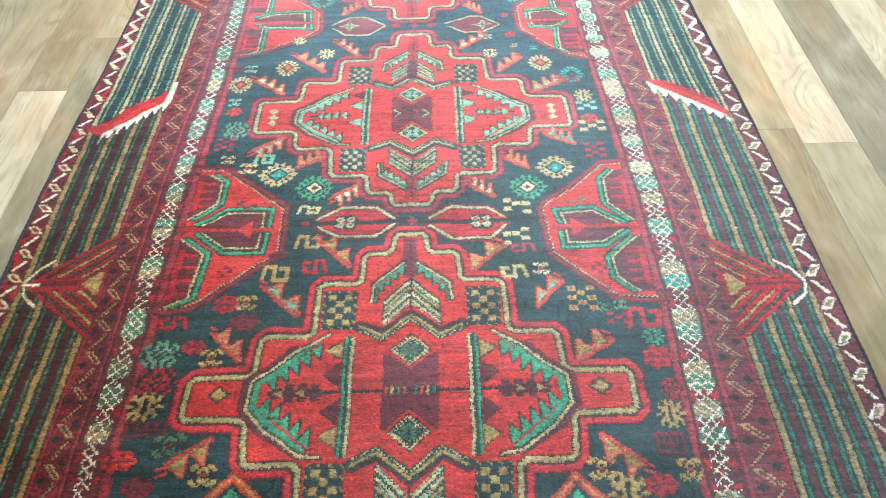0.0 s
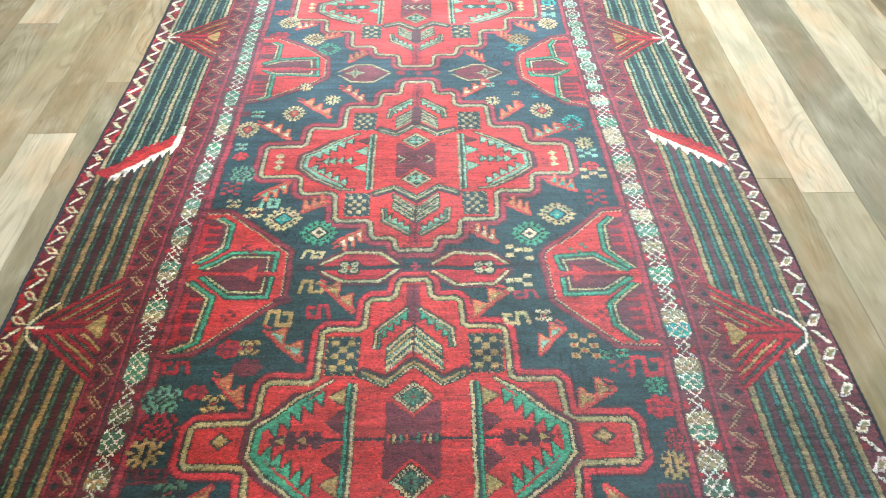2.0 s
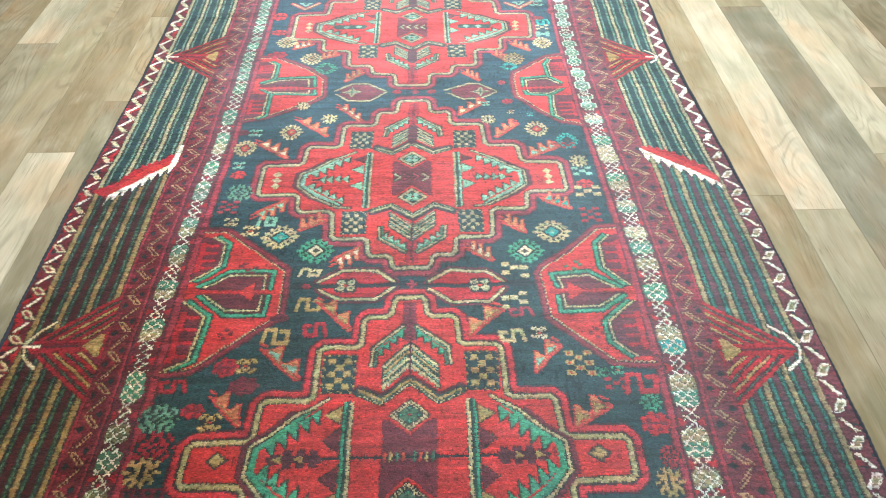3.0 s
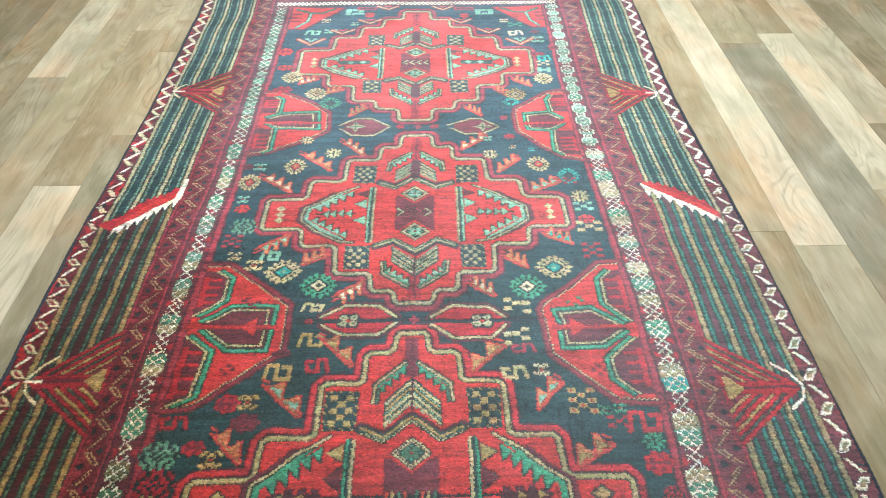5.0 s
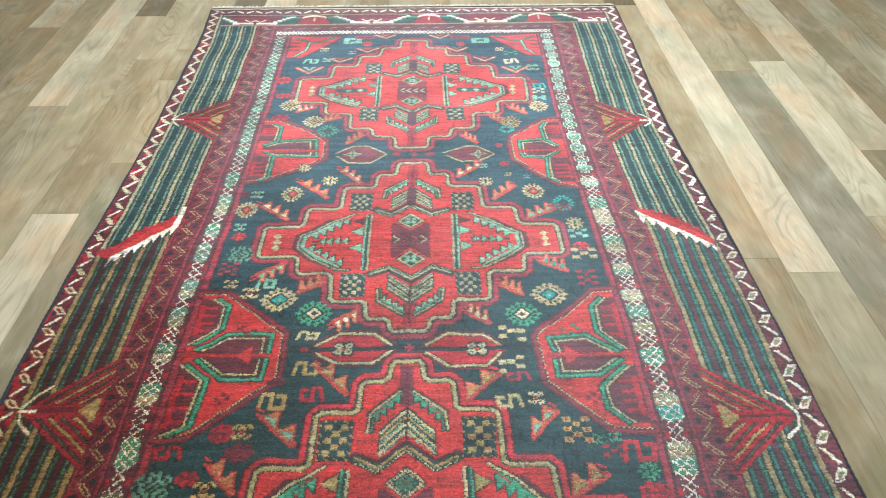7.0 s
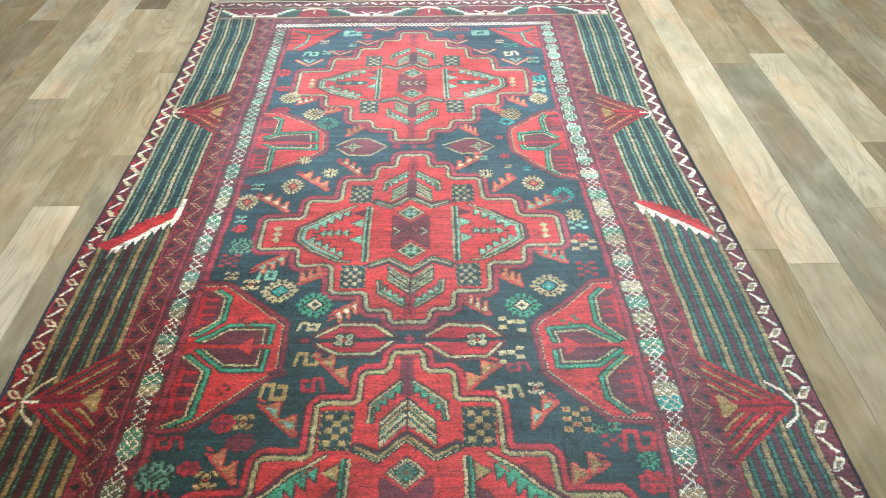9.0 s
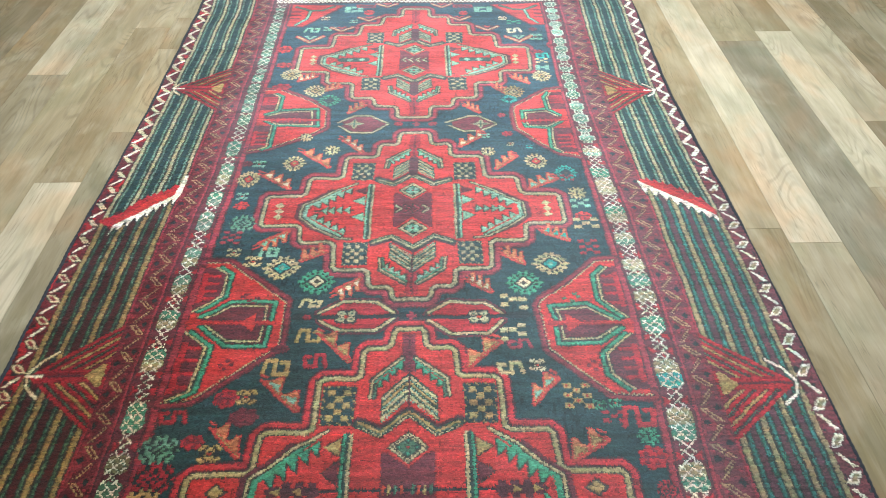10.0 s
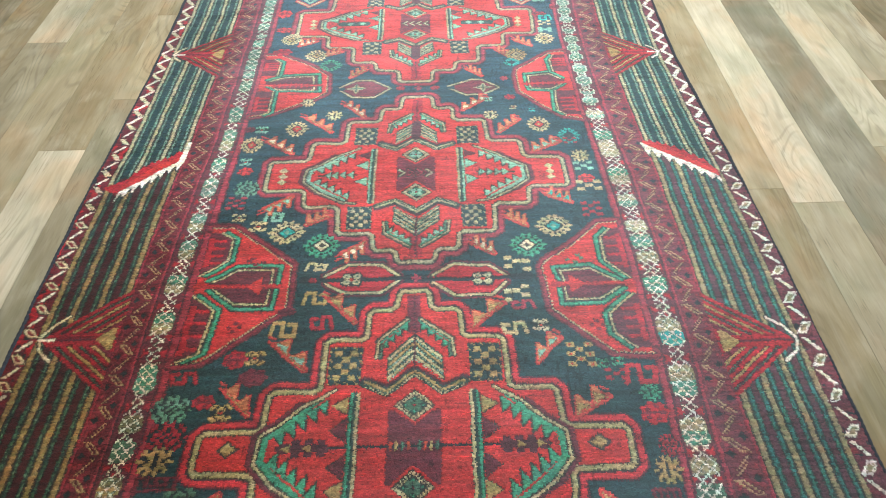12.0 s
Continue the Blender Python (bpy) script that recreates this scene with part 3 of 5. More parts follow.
# -- cross bands at both ends --
for e, base in ((1, LAT0), (-1, LAT1)):
    END = rug_part("end_border", label="maroon end border with white stepped crests over teal humps")
    ww = window(-HALF, HALF, *sorted((base - e * 0.01, base + e * 0.2)))
    h = e * (VV[ww] - base)
    mid = np.abs(UU[ww]) < 0.43
    ENDLAT = rug_part("lattice_band", END, "narrow white diamond chain on a plum ground")
    put(ww, mid & (h > -0.004) & (h < 0.028), "plum", ENDLAT)
    f = np.abs((UU[ww] / 0.0125) % 2 - 1) * 0.018 - 0.009
    c = h - 0.012
    put(ww, mid & (np.abs(UU[ww]) < 0.425) & ((np.abs(c - f) < 0.0036) | (np.abs(c + f) < 0.0036)), "white", ENDLAT)
    inner = np.abs(UU[ww]) < 0.606
    put(ww, inner & mid & (h > 0.026) & (h < 0.066), "maroon", END)
    put(ww, inner & (h > 0.064), "wine", END)
    put(ww, inner & (h > 0.066) & (h < 0.0735), "flax", None)
    put(ww, inner & (h > 0.0735) & (h < 0.0775), "rose", None)
    put(ww, inner & (h > 0.141) & (h < 0.147), "straw", None)
    put(ww, inner & (h > 0.147) & (h < 0.150), "dark", None)
    hop = (UU[ww] / 0.046) % 1.0
    put(ww, mid & (np.abs(h - 0.038 - 0.014 * hop) < 0.0022) & (hop > 0.15) & (hop < 0.62), "ochre", None)
    # stepped crests
    CREST = rug_part("crest_band", END, "white stepped crests over teal and red humps")
    h0 = h - 0.017
    band = inner & (h0 > 0.058) & (h0 < 0.125)
    d = np.abs((UU[ww] + 0.32 + 0.1805) % 0.361 - 0.1805)      # from the nearest crest
    put(ww, band, "wine", CREST)
    stairs = 0.113 - 0.0095 * np.floor(np.clip((d - 0.062) / 0.0125, 0, 5))
    put(ww, band & (d > 0.040) & (d < 0.150) & (h0 < stairs), "verd", CREST)
    put(ww, band & (d > 0.040) & (d < 0.150) & (h0 < stairs - 0.014), "moss", CREST)
    put(ww, band & (d > 0.085) & (d < 0.150) & (h0 < stairs - 0.026), "dark", CREST)
    put(ww, band & (d > 0.132) & (h0 < 0.104), "rosewood", CREST)
    put(ww, band & (d < 0.052 - (h0 - 0.058) * 0.35), "brick", CREST)
    put(ww, band & (d < 0.003) & (h0 > 0.080) & (h0 < 0.106), "cream", CREST)
    put(ww, band & (d < 0.037) & (np.abs(h0 - (0.118 - 9.0 * d * d)) < 0.0060), "white", CREST)
    put(ww, band & (d > 0.060) & (d < 0.132) & (np.abs(h0 - stairs) < 0.0062), "white", CREST)
    put(ww, band & (d > 0.112) & (d < 0.176) & (h0 < 0.0705), "white", CREST)
    put(ww, band & (d > 0.148) & (np.abs(h0 - (0.074 + 0.9 * np.abs(d - 0.166))) < 0.004), "white", CREST)
    put(ww, inner & (h0 > 0.116) & (h0 < 0.125) & (d > 0.06) & (d < 0.10), "green", CREST)
    # outer strip of white strokes
    t = (UU[ww] / 0.060) % 1.0
    put(ww, (np.abs(UU[ww]) < 0.625) & (h > 0.150) & (h < 0.190), "wine", END)
    lift = 0.157 + 0.020 * (1 - np.abs(2 * t - 1))
    put(ww, (np.abs(UU[ww]) < 0.62) & (np.abs(h - lift) < 0.0048) & (np.abs(t - 0.5) > 0.07) & (np.abs(t - 0.5) < 0.42), "white", END)
    put(ww, (h > 0.1845), "dark", END)


# -- medallions --
def stepped(a, up, low):
    """A cross-stepped outline from the half widths and the heights of its steps."""
    def quarter(b, sg):
        out = [(0.0, sg * b[0])]
        for k in range(5):
            c = min(0.007, a[k] * 0.2)
            out += [(a[k] - c, sg * b[k]), (a[k], sg * (b[k] - 0.007))]
            nxt = b[k + 1] if k < 4 else None
            if nxt is not None:
                out += [(a[k] + 0.003, sg * (nxt + 0.007)), (a[k] + 0.012, sg * nxt)]
        return out
    q1, q2 = quarter(up, 1), quarter(low, -1)
    right = q1 + q2[::-1]
    return right + [(-x, y) for x, y in right[::-1][1:-1]]


def teeth(p0, p1, n, height, side, dye, pid, edge="dark"):
    """Barbs along a line: each falls along the warp from its inner end."""
    ex, ey = (p1[0] - p0[0]) / n, (p1[1] - p0[1]) / n
    down = 1 if ex * side > 0 else -1
    for grow, d in ((0.0024, edge), (0.0, dye)):
        for k in range(n):
            q0, q1 = (p0[0] + ex * k, p0[1] + ey * k), (p0[0] + ex * (k + 1), p0[1] + ey * (k + 1))
            sx = 1 if ex > 0 else -1
            poly([(q0[0] - sx * grow, q0[1]), (q1[0] + sx * grow * 0.5, q1[1]), (q0[0] + ex * 0.34, q0[1] + ey * 0.34 + down * (height * 0.72 + grow)),
                  (q0[0] + ex * 0.02 - sx * grow, q0[1] + down * (height + 2 * grow))], d, pid)


def checkers(c, wide, high, cols, rows, pale, parent):
    pid = rug_part("checkerboard", parent, "navy and straw chequered block")
    rect(c[0] - wide / 2, c[0] + wide / 2, c[1] - high / 2, c[1] + high / 2, "deep", pid)
    w = window(c[0] - wide / 2 - 0.006, c[0] + wide / 2 + 0.006, c[1] - high / 2 - 0.006, c[1] + high / 2 + 0.006)
    du, dv = np.abs(UU[w] - c[0]) - wide / 2, np.abs(VV[w] - c[1]) - high / 2
    ring = (np.maximum(du, dv) > -0.0012) & (np.maximum(du, dv) < 0.0030)
    put(w, ring, "deep", pid)
    put(w, ring & ((II[w] // 2 + JJ[w] // 2) % 4 == 0), pale, pid)
    iw, ih = wide * 0.80 / cols, high * 0.88 / rows
    for r in range(rows):
        for k in range(cols):
            if (r + k) % 2 == 0:
                x, y = c[0] + (k - (cols - 1) / 2) * iw, c[1] + (r - (rows - 1) / 2) * ih
                rect(x - iw * 0.48, x + iw * 0.48, y - ih * 0.46, y + ih * 0.46, pale, pid)


def diamond(c, ru, rv, parent, core="moss", rim="straw"):
    pid = rug_part("diamond", parent, "straw-edged diamond with a green heart")
    for f, d in ((1.32, "red"), (1.08, "dark"), (1.0, rim), (0.72, "dark"), (0.64, core)):
        poly(at(c, [(0, rv * f), (ru * f, 0), (0, -rv * f), (-ru * f, 0)]), d, pid)
    line(at(c, [(0, rv * 0.84), (ru * 0.84, 0), (0, -rv * 0.84), (-ru * 0.84, 0)]), 0.0032, "dark" if rim == "straw" else rim, pid, dotted=1, closed=True)
    leaf = "green" if rim == "straw" else "sea"
    for a, b in ((-0.19, 0.19), (0.19, 0.19), (0.19, -0.19), (-0.19, -0.19)):
        poly(at((c[0] + a * ru * 1.05, c[1] + b * rv * 1.05), [(0, rv * 0.25), (ru * 0.25, 0), (0, -rv * 0.25), (-ru * 0.25, 0)]), leaf, pid)
    for a, b in ((0, 0.44), (0, -0.44), (0.44, 0), (-0.44, 0)):
        poly(at((c[0] + a * ru, c[1] + b * rv), [(0, rv * 0.10), (ru * 0.10, 0), (0, -rv * 0.10), (-ru * 0.10, 0)]), "teal", pid)
    poly(at(c, [(0, rv * 0.10), (ru * 0.10, 0), (0, -rv * 0.10), (-ru * 0.10, 0)]), "brick", pid)


def medallion(uc, vc, a, up, low, kind, reach=1.0, point=1, k=1.0):
    """kind: 'gold' has gold accents and plum trees, 'pale' sea green ones; k: height of what it holds."""
    C = (uc, vc)

    def own(pts, mu=1, mv=1):
        return [(uc + mu * x, vc + mv * k * y) for x, y in pts]

    MED = rug_part("medallion", -1, "red stepped medallion with a gold outline")
    gold = "gold" if kind == "gold" else "mint"
    pale = "straw" if kind == "gold" else "mint"
    pts = at(C, stepped(a, up, low))
    w = bounds(pts, 0.03)
    d = away(w, pts, True)
    inn = inside(w, pts)
    sd = np.where(inn, -d, d)
    put(w, sd < 0.0195, "plum" if kind == "gold" else "maroon", MED)
    put(w, sd < 0.0165, "halo" if kind == "gold" else "rose", None)
    put(w, sd < 0.0075, "plum", None)
    put(w, sd < 0.0055, "dark", None)
    put(w, sd < -0.0055, "red", None)
    put(w, np.abs(sd) < 0.0037, "sedge" if kind == "gold" else gold, None)
    # warp-wise plum stem at top and foot
    for sg, b in ((1, up), (-1, low)):
        rect(uc - 0.011, uc + 0.011, vc + sg * (b[0] - 0.010), vc + sg * (b[0] - 0.088), "brick" if kind != "gold" else "wine", MED)
        line([(uc, vc + sg * (b[0] - 0.010)), (uc, vc + sg * (b[0] - 0.088))], 0.004, "plum", MED, dotted=1)
    # middle panel
    PANEL = rug_part("centre_panel", MED, "plum panel between two diamonds")
    rect(uc - 0.039, uc + 0.039, vc - 0.058 * k, vc + 0.056 * k, "mulberry" if kind == "gold" else "wine", PANEL)
    for sg, cv in ((1, 0.064), (-1, 0.062)):
        diamond((uc, vc + k * sg * cv), 0.029, 0.025, MED, "moss", "straw" if kind == "gold" else "mint")
    if kind == "gold":
        line([(uc - 0.20, vc), (uc + 0.20, vc)], 0.0042, "ink", MED)
        for q in range(-4, 5):
            if q:
                line([(uc + q * 0.0085, vc - 0.005), (uc + q * 0.0085, vc + 0.005)], 0.0044, ("gold", "green", "rust")[q % 3], PANEL)
    else:
        for q in (-1.5, -0.5, 0.5, 1.5):
            x = uc + q * 0.0185
            line([(x - point * 0.006, vc + 0.010), (x + point * 0.005, vc + 0.001), (x - point * 0.006, vc - 0.009)], 0.0040, "mint" if abs(q) > 1 or reach > 1.1 else "rose", PANEL, edge="dark")
    # zigzag bars, chevrons and wings
    for sg in (1, -1):
        BAR = rug_part("zigzag_bar", MED, "straw and green zigzag bar")
        f = [(-0.076, 0.104), (-0.042, 0.088), (0.0, 0.122), (0.042, 0.088), (0.076, 0.104)]
        line(own([(x, y + 0.004) for x, y in f], mv=sg), 0.017, "plum", BAR)
        for mu in (-1, 1):
            poly(own([(0.068, 0.109), (0.090, 0.105), (0.070, 0.092)], mu=mu, mv=sg), "plum", BAR)
        line(own(f, mv=sg), 0.0150, "moss", BAR)
        line(own([(x, y + 0.0020) for x, y in f], mv=sg), 0.0048, gold, BAR)
        line(own([(x, y - 0.0052) for x, y in f], mv=sg), 0.0034, pale, BAR, dotted=1)
        line(own([(x, y - 0.0015) for x, y in f], mv=sg), 0.0024, "green", BAR, dotted=1)
        CHEV = rug_part("chevron", MED, "nested green and straw chevrons")
        poly(own([(-0.045, 0.152), (0, 0.197), (0.045, 0.152), (0.045, 0.106), (0, 0.150), (-0.045, 0.106)], mv=sg), "moss", CHEV)
        for n in range(4):
            y = 0.189 - 0.0118 * n
            line(own([(-0.042, y - 0.041), (0, y), (0.042, y - 0.041)], mv=sg), 0.0040, pale if n != 1 or kind != "gold" else "gold", CHEV)
            line(own([(-0.042, y - 0.0468), (0, y - 0.0058), (0.042, y - 0.0468)], mv=sg), 0.0022, "sea", CHEV, dotted=1)
        if kind != "gold" and (reach > 1.1 or sg > 0):
            line(own([(0, 0.186), (0, 0.132)], mv=sg), 0.022, "plum", CHEV)
        line(own([(0, 0.196), (0, 0.128)], mv=sg), 0.003, "plum", CHEV)
        WING = {}
        for mu in (-1, 1):
            WING[mu] = rug_part("serrated_wing", MED, "teal serrated wing with a straw edge")
            p0, p1, p2 = (uc + mu * 0.011, vc + k * sg * 0.226), (uc + mu * 0.060, vc + k * sg * 0.184), (uc + mu * 0.063, vc + k * sg * 0.152)
            teeth((p0[0], p0[1] - sg * 0.009), (p1[0] - mu * 0.004, p1[1] - sg * 0.009), 4, 0.013, -mu * sg, "teal" if kind == "gold" else "jade", WING[mu])
            line([p0, p1], 0.011, "dark", WING[mu])
            line([(p0[0], p0[1] - sg * 0.004), (p1[0], p1[1] - sg * 0.004)], 0.008, "teal", WING[mu])
            line([p0, p1, p2], 0.0036, pale, WING[mu], edge="dark", edge_width=0.0018)
            line([(p1[0] - mu * 0.006, p1[1] - sg * 0.008), (p2[0] - mu * 0.006, p2[1])], 0.004, "green", WING[mu], edge="dark")
        for mu in (-1, 1):
            checkers((uc + mu * 0.110, vc + k * sg * 0.138), *((0.045, 0.064, 3) if kind == "gold" else (0.041, 0.054, 3 if reach > 1.1 else 4)), 5, "gold" if kind == "gold" else "mint", MED)
    # hooked triangles and bars at both sides
    for mu in (-1, 1):
        TRI = rug_part("serrated_triangle", MED, "teal serrated triangle with a straw edge")
        rim = [(0.120, 0.094), (0.162, 0.068), (0.198, 0.036), (0.224, 0.020), (0.226, -0.022), (0.196, -0.054), (0.148, -0.089), (0.120, -0.094)]
        rim = [(0.120 + (x - 0.120) * reach, y) for x, y in rim]
        rm = own(rim, mu=mu)
        line(own([(x + 0.007 * (x > 0.15), y) for x, y in rim[1:-1]], mu=mu), 0.011 if kind == "gold" else 0.009, "maroon", TRI)
        poly(rm, "red", TRI)
        line(own([(x - 0.0075, y * 0.94) for x, y in rim[1:-1]], mu=mu), 0.008 if kind == "gold" else 0.007, "dark", TRI)
        tl = "teal" if kind == "gold" else "jade"
        for p, q in (((0.138, 0.080), (0.120 + 0.090 * reach, 0.024)), ((0.142, -0.083), (0.120 + 0.092 * reach, -0.027))):
            line(own([p, q], mu=mu), 0.007 if kind == "gold" else 0.005, tl, TRI)
        teeth((uc + mu * 0.130, vc + k * 0.078), (uc + mu * (0.120 + 0.085 * reach), vc + k * 0.020), 5, 0.025 if kind == "gold" else 0.019, -mu, tl, TRI)
        teeth((uc + mu * 0.135, vc - k * 0.080), (uc + mu * (0.120 + 0.088 * reach), vc - k * 0.022), 5, 0.027 if kind == "gold" else 0.019, mu, tl, TRI)
        line(own([(x - 0.0075, y * 0.94) for x, y in rim[1:-1]], mu=mu), 0.006 if kind == "gold" else 0.004, tl, TRI)
        line(own([(x - 0.010, y * 0.90) for x, y in rim[2:6]], mu=mu), 0.009 if kind == "gold" else 0.006, tl, TRI)
        line(rm, 0.0040, pale, TRI, edge="dark", edge_width=0.002)
        TREE = rug_part("tree_motif", MED, "small stepped tree")
        line(own([(0.122, 0), (0.198, 0)], mu=mu), 0.004, "dark", TREE)
        if kind == "gold":
            for x in (0.133, 0.152, 0.170, 0.186):
                hh = 0.013 if x < 0.18 else 0.008
                rect(*sorted((uc + mu * (x - 0.006), uc + mu * (x + 0.006))), vc - hh, vc + hh, "plum", TREE)
                rect(*sorted((uc + mu * (x - 0.011), uc + mu * (x + 0.011))), vc - hh * 0.45, vc + hh * 0.45, "plum", TREE)
            for x in (0.155, 0.185):
                poly(at((uc + mu * x, vc), [(-0.007, 0.006), (0.007, 0), (-0.007, -0.006)], mu=mu), "gold", TREE)
        elif reach > 1.1:
            line(own([(0.128, 0), (0.196, 0)], mu=mu), 0.020, "moss", TREE)
            for x in (0.140, 0.172):
                poly(at((uc + mu * x, vc), [(-0.009, 0.002), (0, 0.009), (0.010, 0), (0, -0.009)], mu=mu), "sea", TREE)
        else:
            for x in (0.132, 0.148, 0.164, 0.178):
                for g, dye in ((0.002, "dark"), (0, "jade")):
                    poly(at((uc + mu * x, vc), [(-0.005 - g, 0.011 + g), (0.008 + g, 0), (-0.005 - g, -0.011 - g)], mu=mu), dye, TREE)
        STAFF = rug_part("green_staff", MED, "dark green and straw upright bar")
        line(own([(0.0900, 0.082), (0.0900, -0.087)], mu=mu), 0.0165 if kind == "gold" else 0.0150, "moss", STAFF)
        line(own([(0.0945, 0.087), (0.0945, -0.092)], mu=mu), 0.0042, "teal" if kind == "gold" else "jade", STAFF, dotted=0)
        line(own([(0.0850, 0.087), (0.0850, -0.092)], mu=mu), 0.0046, pale, STAFF)
        accents = ((0.066, "gold", 0.014), (-0.066, "gold", 0.015), (0.026, "maroon", 0.018), (-0.031, "maroon", 0.018)) if kind == "gold" else (
            (0.032, "jade", 0.013), (-0.022, "jade", 0.013), (0.066, "maroon", 0.010))
        for b, dye, hh in accents:
            for g, dd in ((0.002, "dark"), (0, dye)):
                poly(at((uc + mu * 0.099, vc + k * b), [(0, hh + g), (0.024 + g, 0), (0, -hh - g)], mu=mu), dd, STAFF)
        EYE = rug_part("diamond", MED, "small diamond on red")
        if kind == "gold":
            poly(at((uc + mu * 0.268, vc), [(0, 0.014), (0.018, 0), (0, -0.014), (-0.018, 0)]), "dark", EYE)
            poly(at((uc + mu * 0.268, vc), [(0, 0.010), (0.012, 0), (0, -0.010), (-0.012, 0)]), "gold", EYE)
        else:
            for y in (-0.017, 0.0, 0.017):
                poly(at((uc + mu * 0.272, vc + y), [(0, 0.009), (0.010, 0), (0, -0.009), (-0.010, 0)]), "straw" if kind == "pale" else "orange", EYE)


medallion(-0.005, 0.880, (0.038, 0.094, 0.153, 0.222, 0.310), (0.298, 0.246, 0.196, 0.137, 0.064), (0.270, 0.223, 0.187, 0.116, 0.058), "pale", 1.22, -1, 0.88)
medallion(0.0, 0.2785, (0.034, 0.079, 0.149, 0.220, 0.303), (0.268, 0.223, 0.176, 0.101, 0.045), (0.240, 0.209, 0.165, 0.092, 0.043), "pale", k=0.90)
medallion(0.0, -0.311, (0.026, 0.075, 0.142, 0.219, 0.312), (0.286, 0.246, 0.187, 0.091, 0.026), (0.289, 0.246, 0.190, 0.101, 0.037), "gold")


# -- lozenges between the medallions --
def lozenge(up, low, fx, rich):
    """Upper and lower outline, each from one tip to the other."""
    pid = rug_part("lozenge", FIELD, "long red lozenge with a straw edge and a small flower")
    pts = up + low[::-1]
    mid = (up[0][1] + low[0][1] + up[-1][1] + low[-1][1]) / 4
    if rich:
        line(pts, 0.017, "maroon", pid, closed=True)
    poly(pts, "crimson" if rich else "wine", pid)
    for edge_line in (up, low):
        line(edge_line, 0.0052, "straw" if rich else "mint", pid, edge="moss", edge_width=0.0016)
    if rich:
        cu = (up[0][0] + up[-1][0]) / 2
        line([(up[0][0] - 0.012, mid), (up[-1][0] + 0.012, mid)], 0.0085, "ink", pid)
        poly(at((fx, mid), [(-0.0225, 0.0), (-0.015, 0.0155), (0.015, 0.0155), (0.0225, 0.0), (0.015, -0.0155), (-0.015, -0.0155)]), "ink", pid)
        for a in (-0.0090, 0.0090):
            for b in (-0.0068, 0.0068):
                poly(at((fx + a, mid + b), [(-0.0085, 0.001), (-0.004, 0.0062), (0.004, 0.0062), (0.0075, 0.001), (0.0035, -0.0052), (-0.0035, -0.0052)]), "hay", pid)
                poly(at((fx + a, mid + b), [(-0.003, 0.0), (0, 0.0022), (0.003, 0), (0, -0.0022)]), "green", pid)
        rect(fx - 0.0035, fx + 0.0035, mid - 0.003, mid + 0.003, "rust", pid)
    else:
        line([(up[0][0] - 0.03, mid), (up[0][0] + 0.012, mid)], 0.010, "navy", pid)
        poly(at((fx, mid), [(-0.027, 0), (-0.008, 0.006), (0, 0.021), (0.008, 0.006), (0.027, 0), (0.008, -0.006), (0, -0.021), (-0.008, -0.006)]), "mint", pid)
        line([(fx - 0.014, mid), (fx + 0.014, mid)], 0.0036, "green", pid)
        line([(fx, mid - 0.012), (fx, mid + 0.012)], 0.0036, "green", pid)


line([(-0.20, 0.004), (0.20, 0.000)], 0.013, "ink", FIELD)
lozenge([(-0.159, 0.012), (-0.122, 0.038), (-0.061, 0.035), (-0.029, 0.009)], [(-0.156, -0.005), (-0.123, -0.026), (-0.061, -0.028), (-0.028, -0.003)], -0.112, True)
lozenge([(0.032, 0.008), (0.069, 0.033), (0.129, 0.030), (0.159, 0.006)], [(0.032, -0.008), (0.072, -0.037), (0.132, -0.037), (0.158, -0.012)], 0.118, True)
lozenge([(-0.183, 0.587), (-0.145, 0.616), (-0.105, 0.615), (-0.063, 0.584)], [(-0.183, 0.581), (-0.150, 0.549), (-0.100, 0.548), (-0.063, 0.580)], -0.142, False)
lozenge([(0.070, 0.585), (0.125, 0.613), (0.152, 0.612), (0.190, 0.580)], [(0.070, 0.578), (0.115, 0.548), (0.150, 0.548), (0.190, 0.574)], 0.154, False)
for cu, cv in ((0.001, 0.002), (0.002, 0.582)):
    NODE = rug_part("star", FIELD, "tiny rose star between the medallions")
    for a, b in ((0, 0), (0.006, 0), (-0.006, 0), (0, 0.006), (0, -0.006)):
        rect(cu + a - 0.0035, cu + a + 0.0035, cv + b - 0.003, cv + b + 0.003, "rose", NODE)


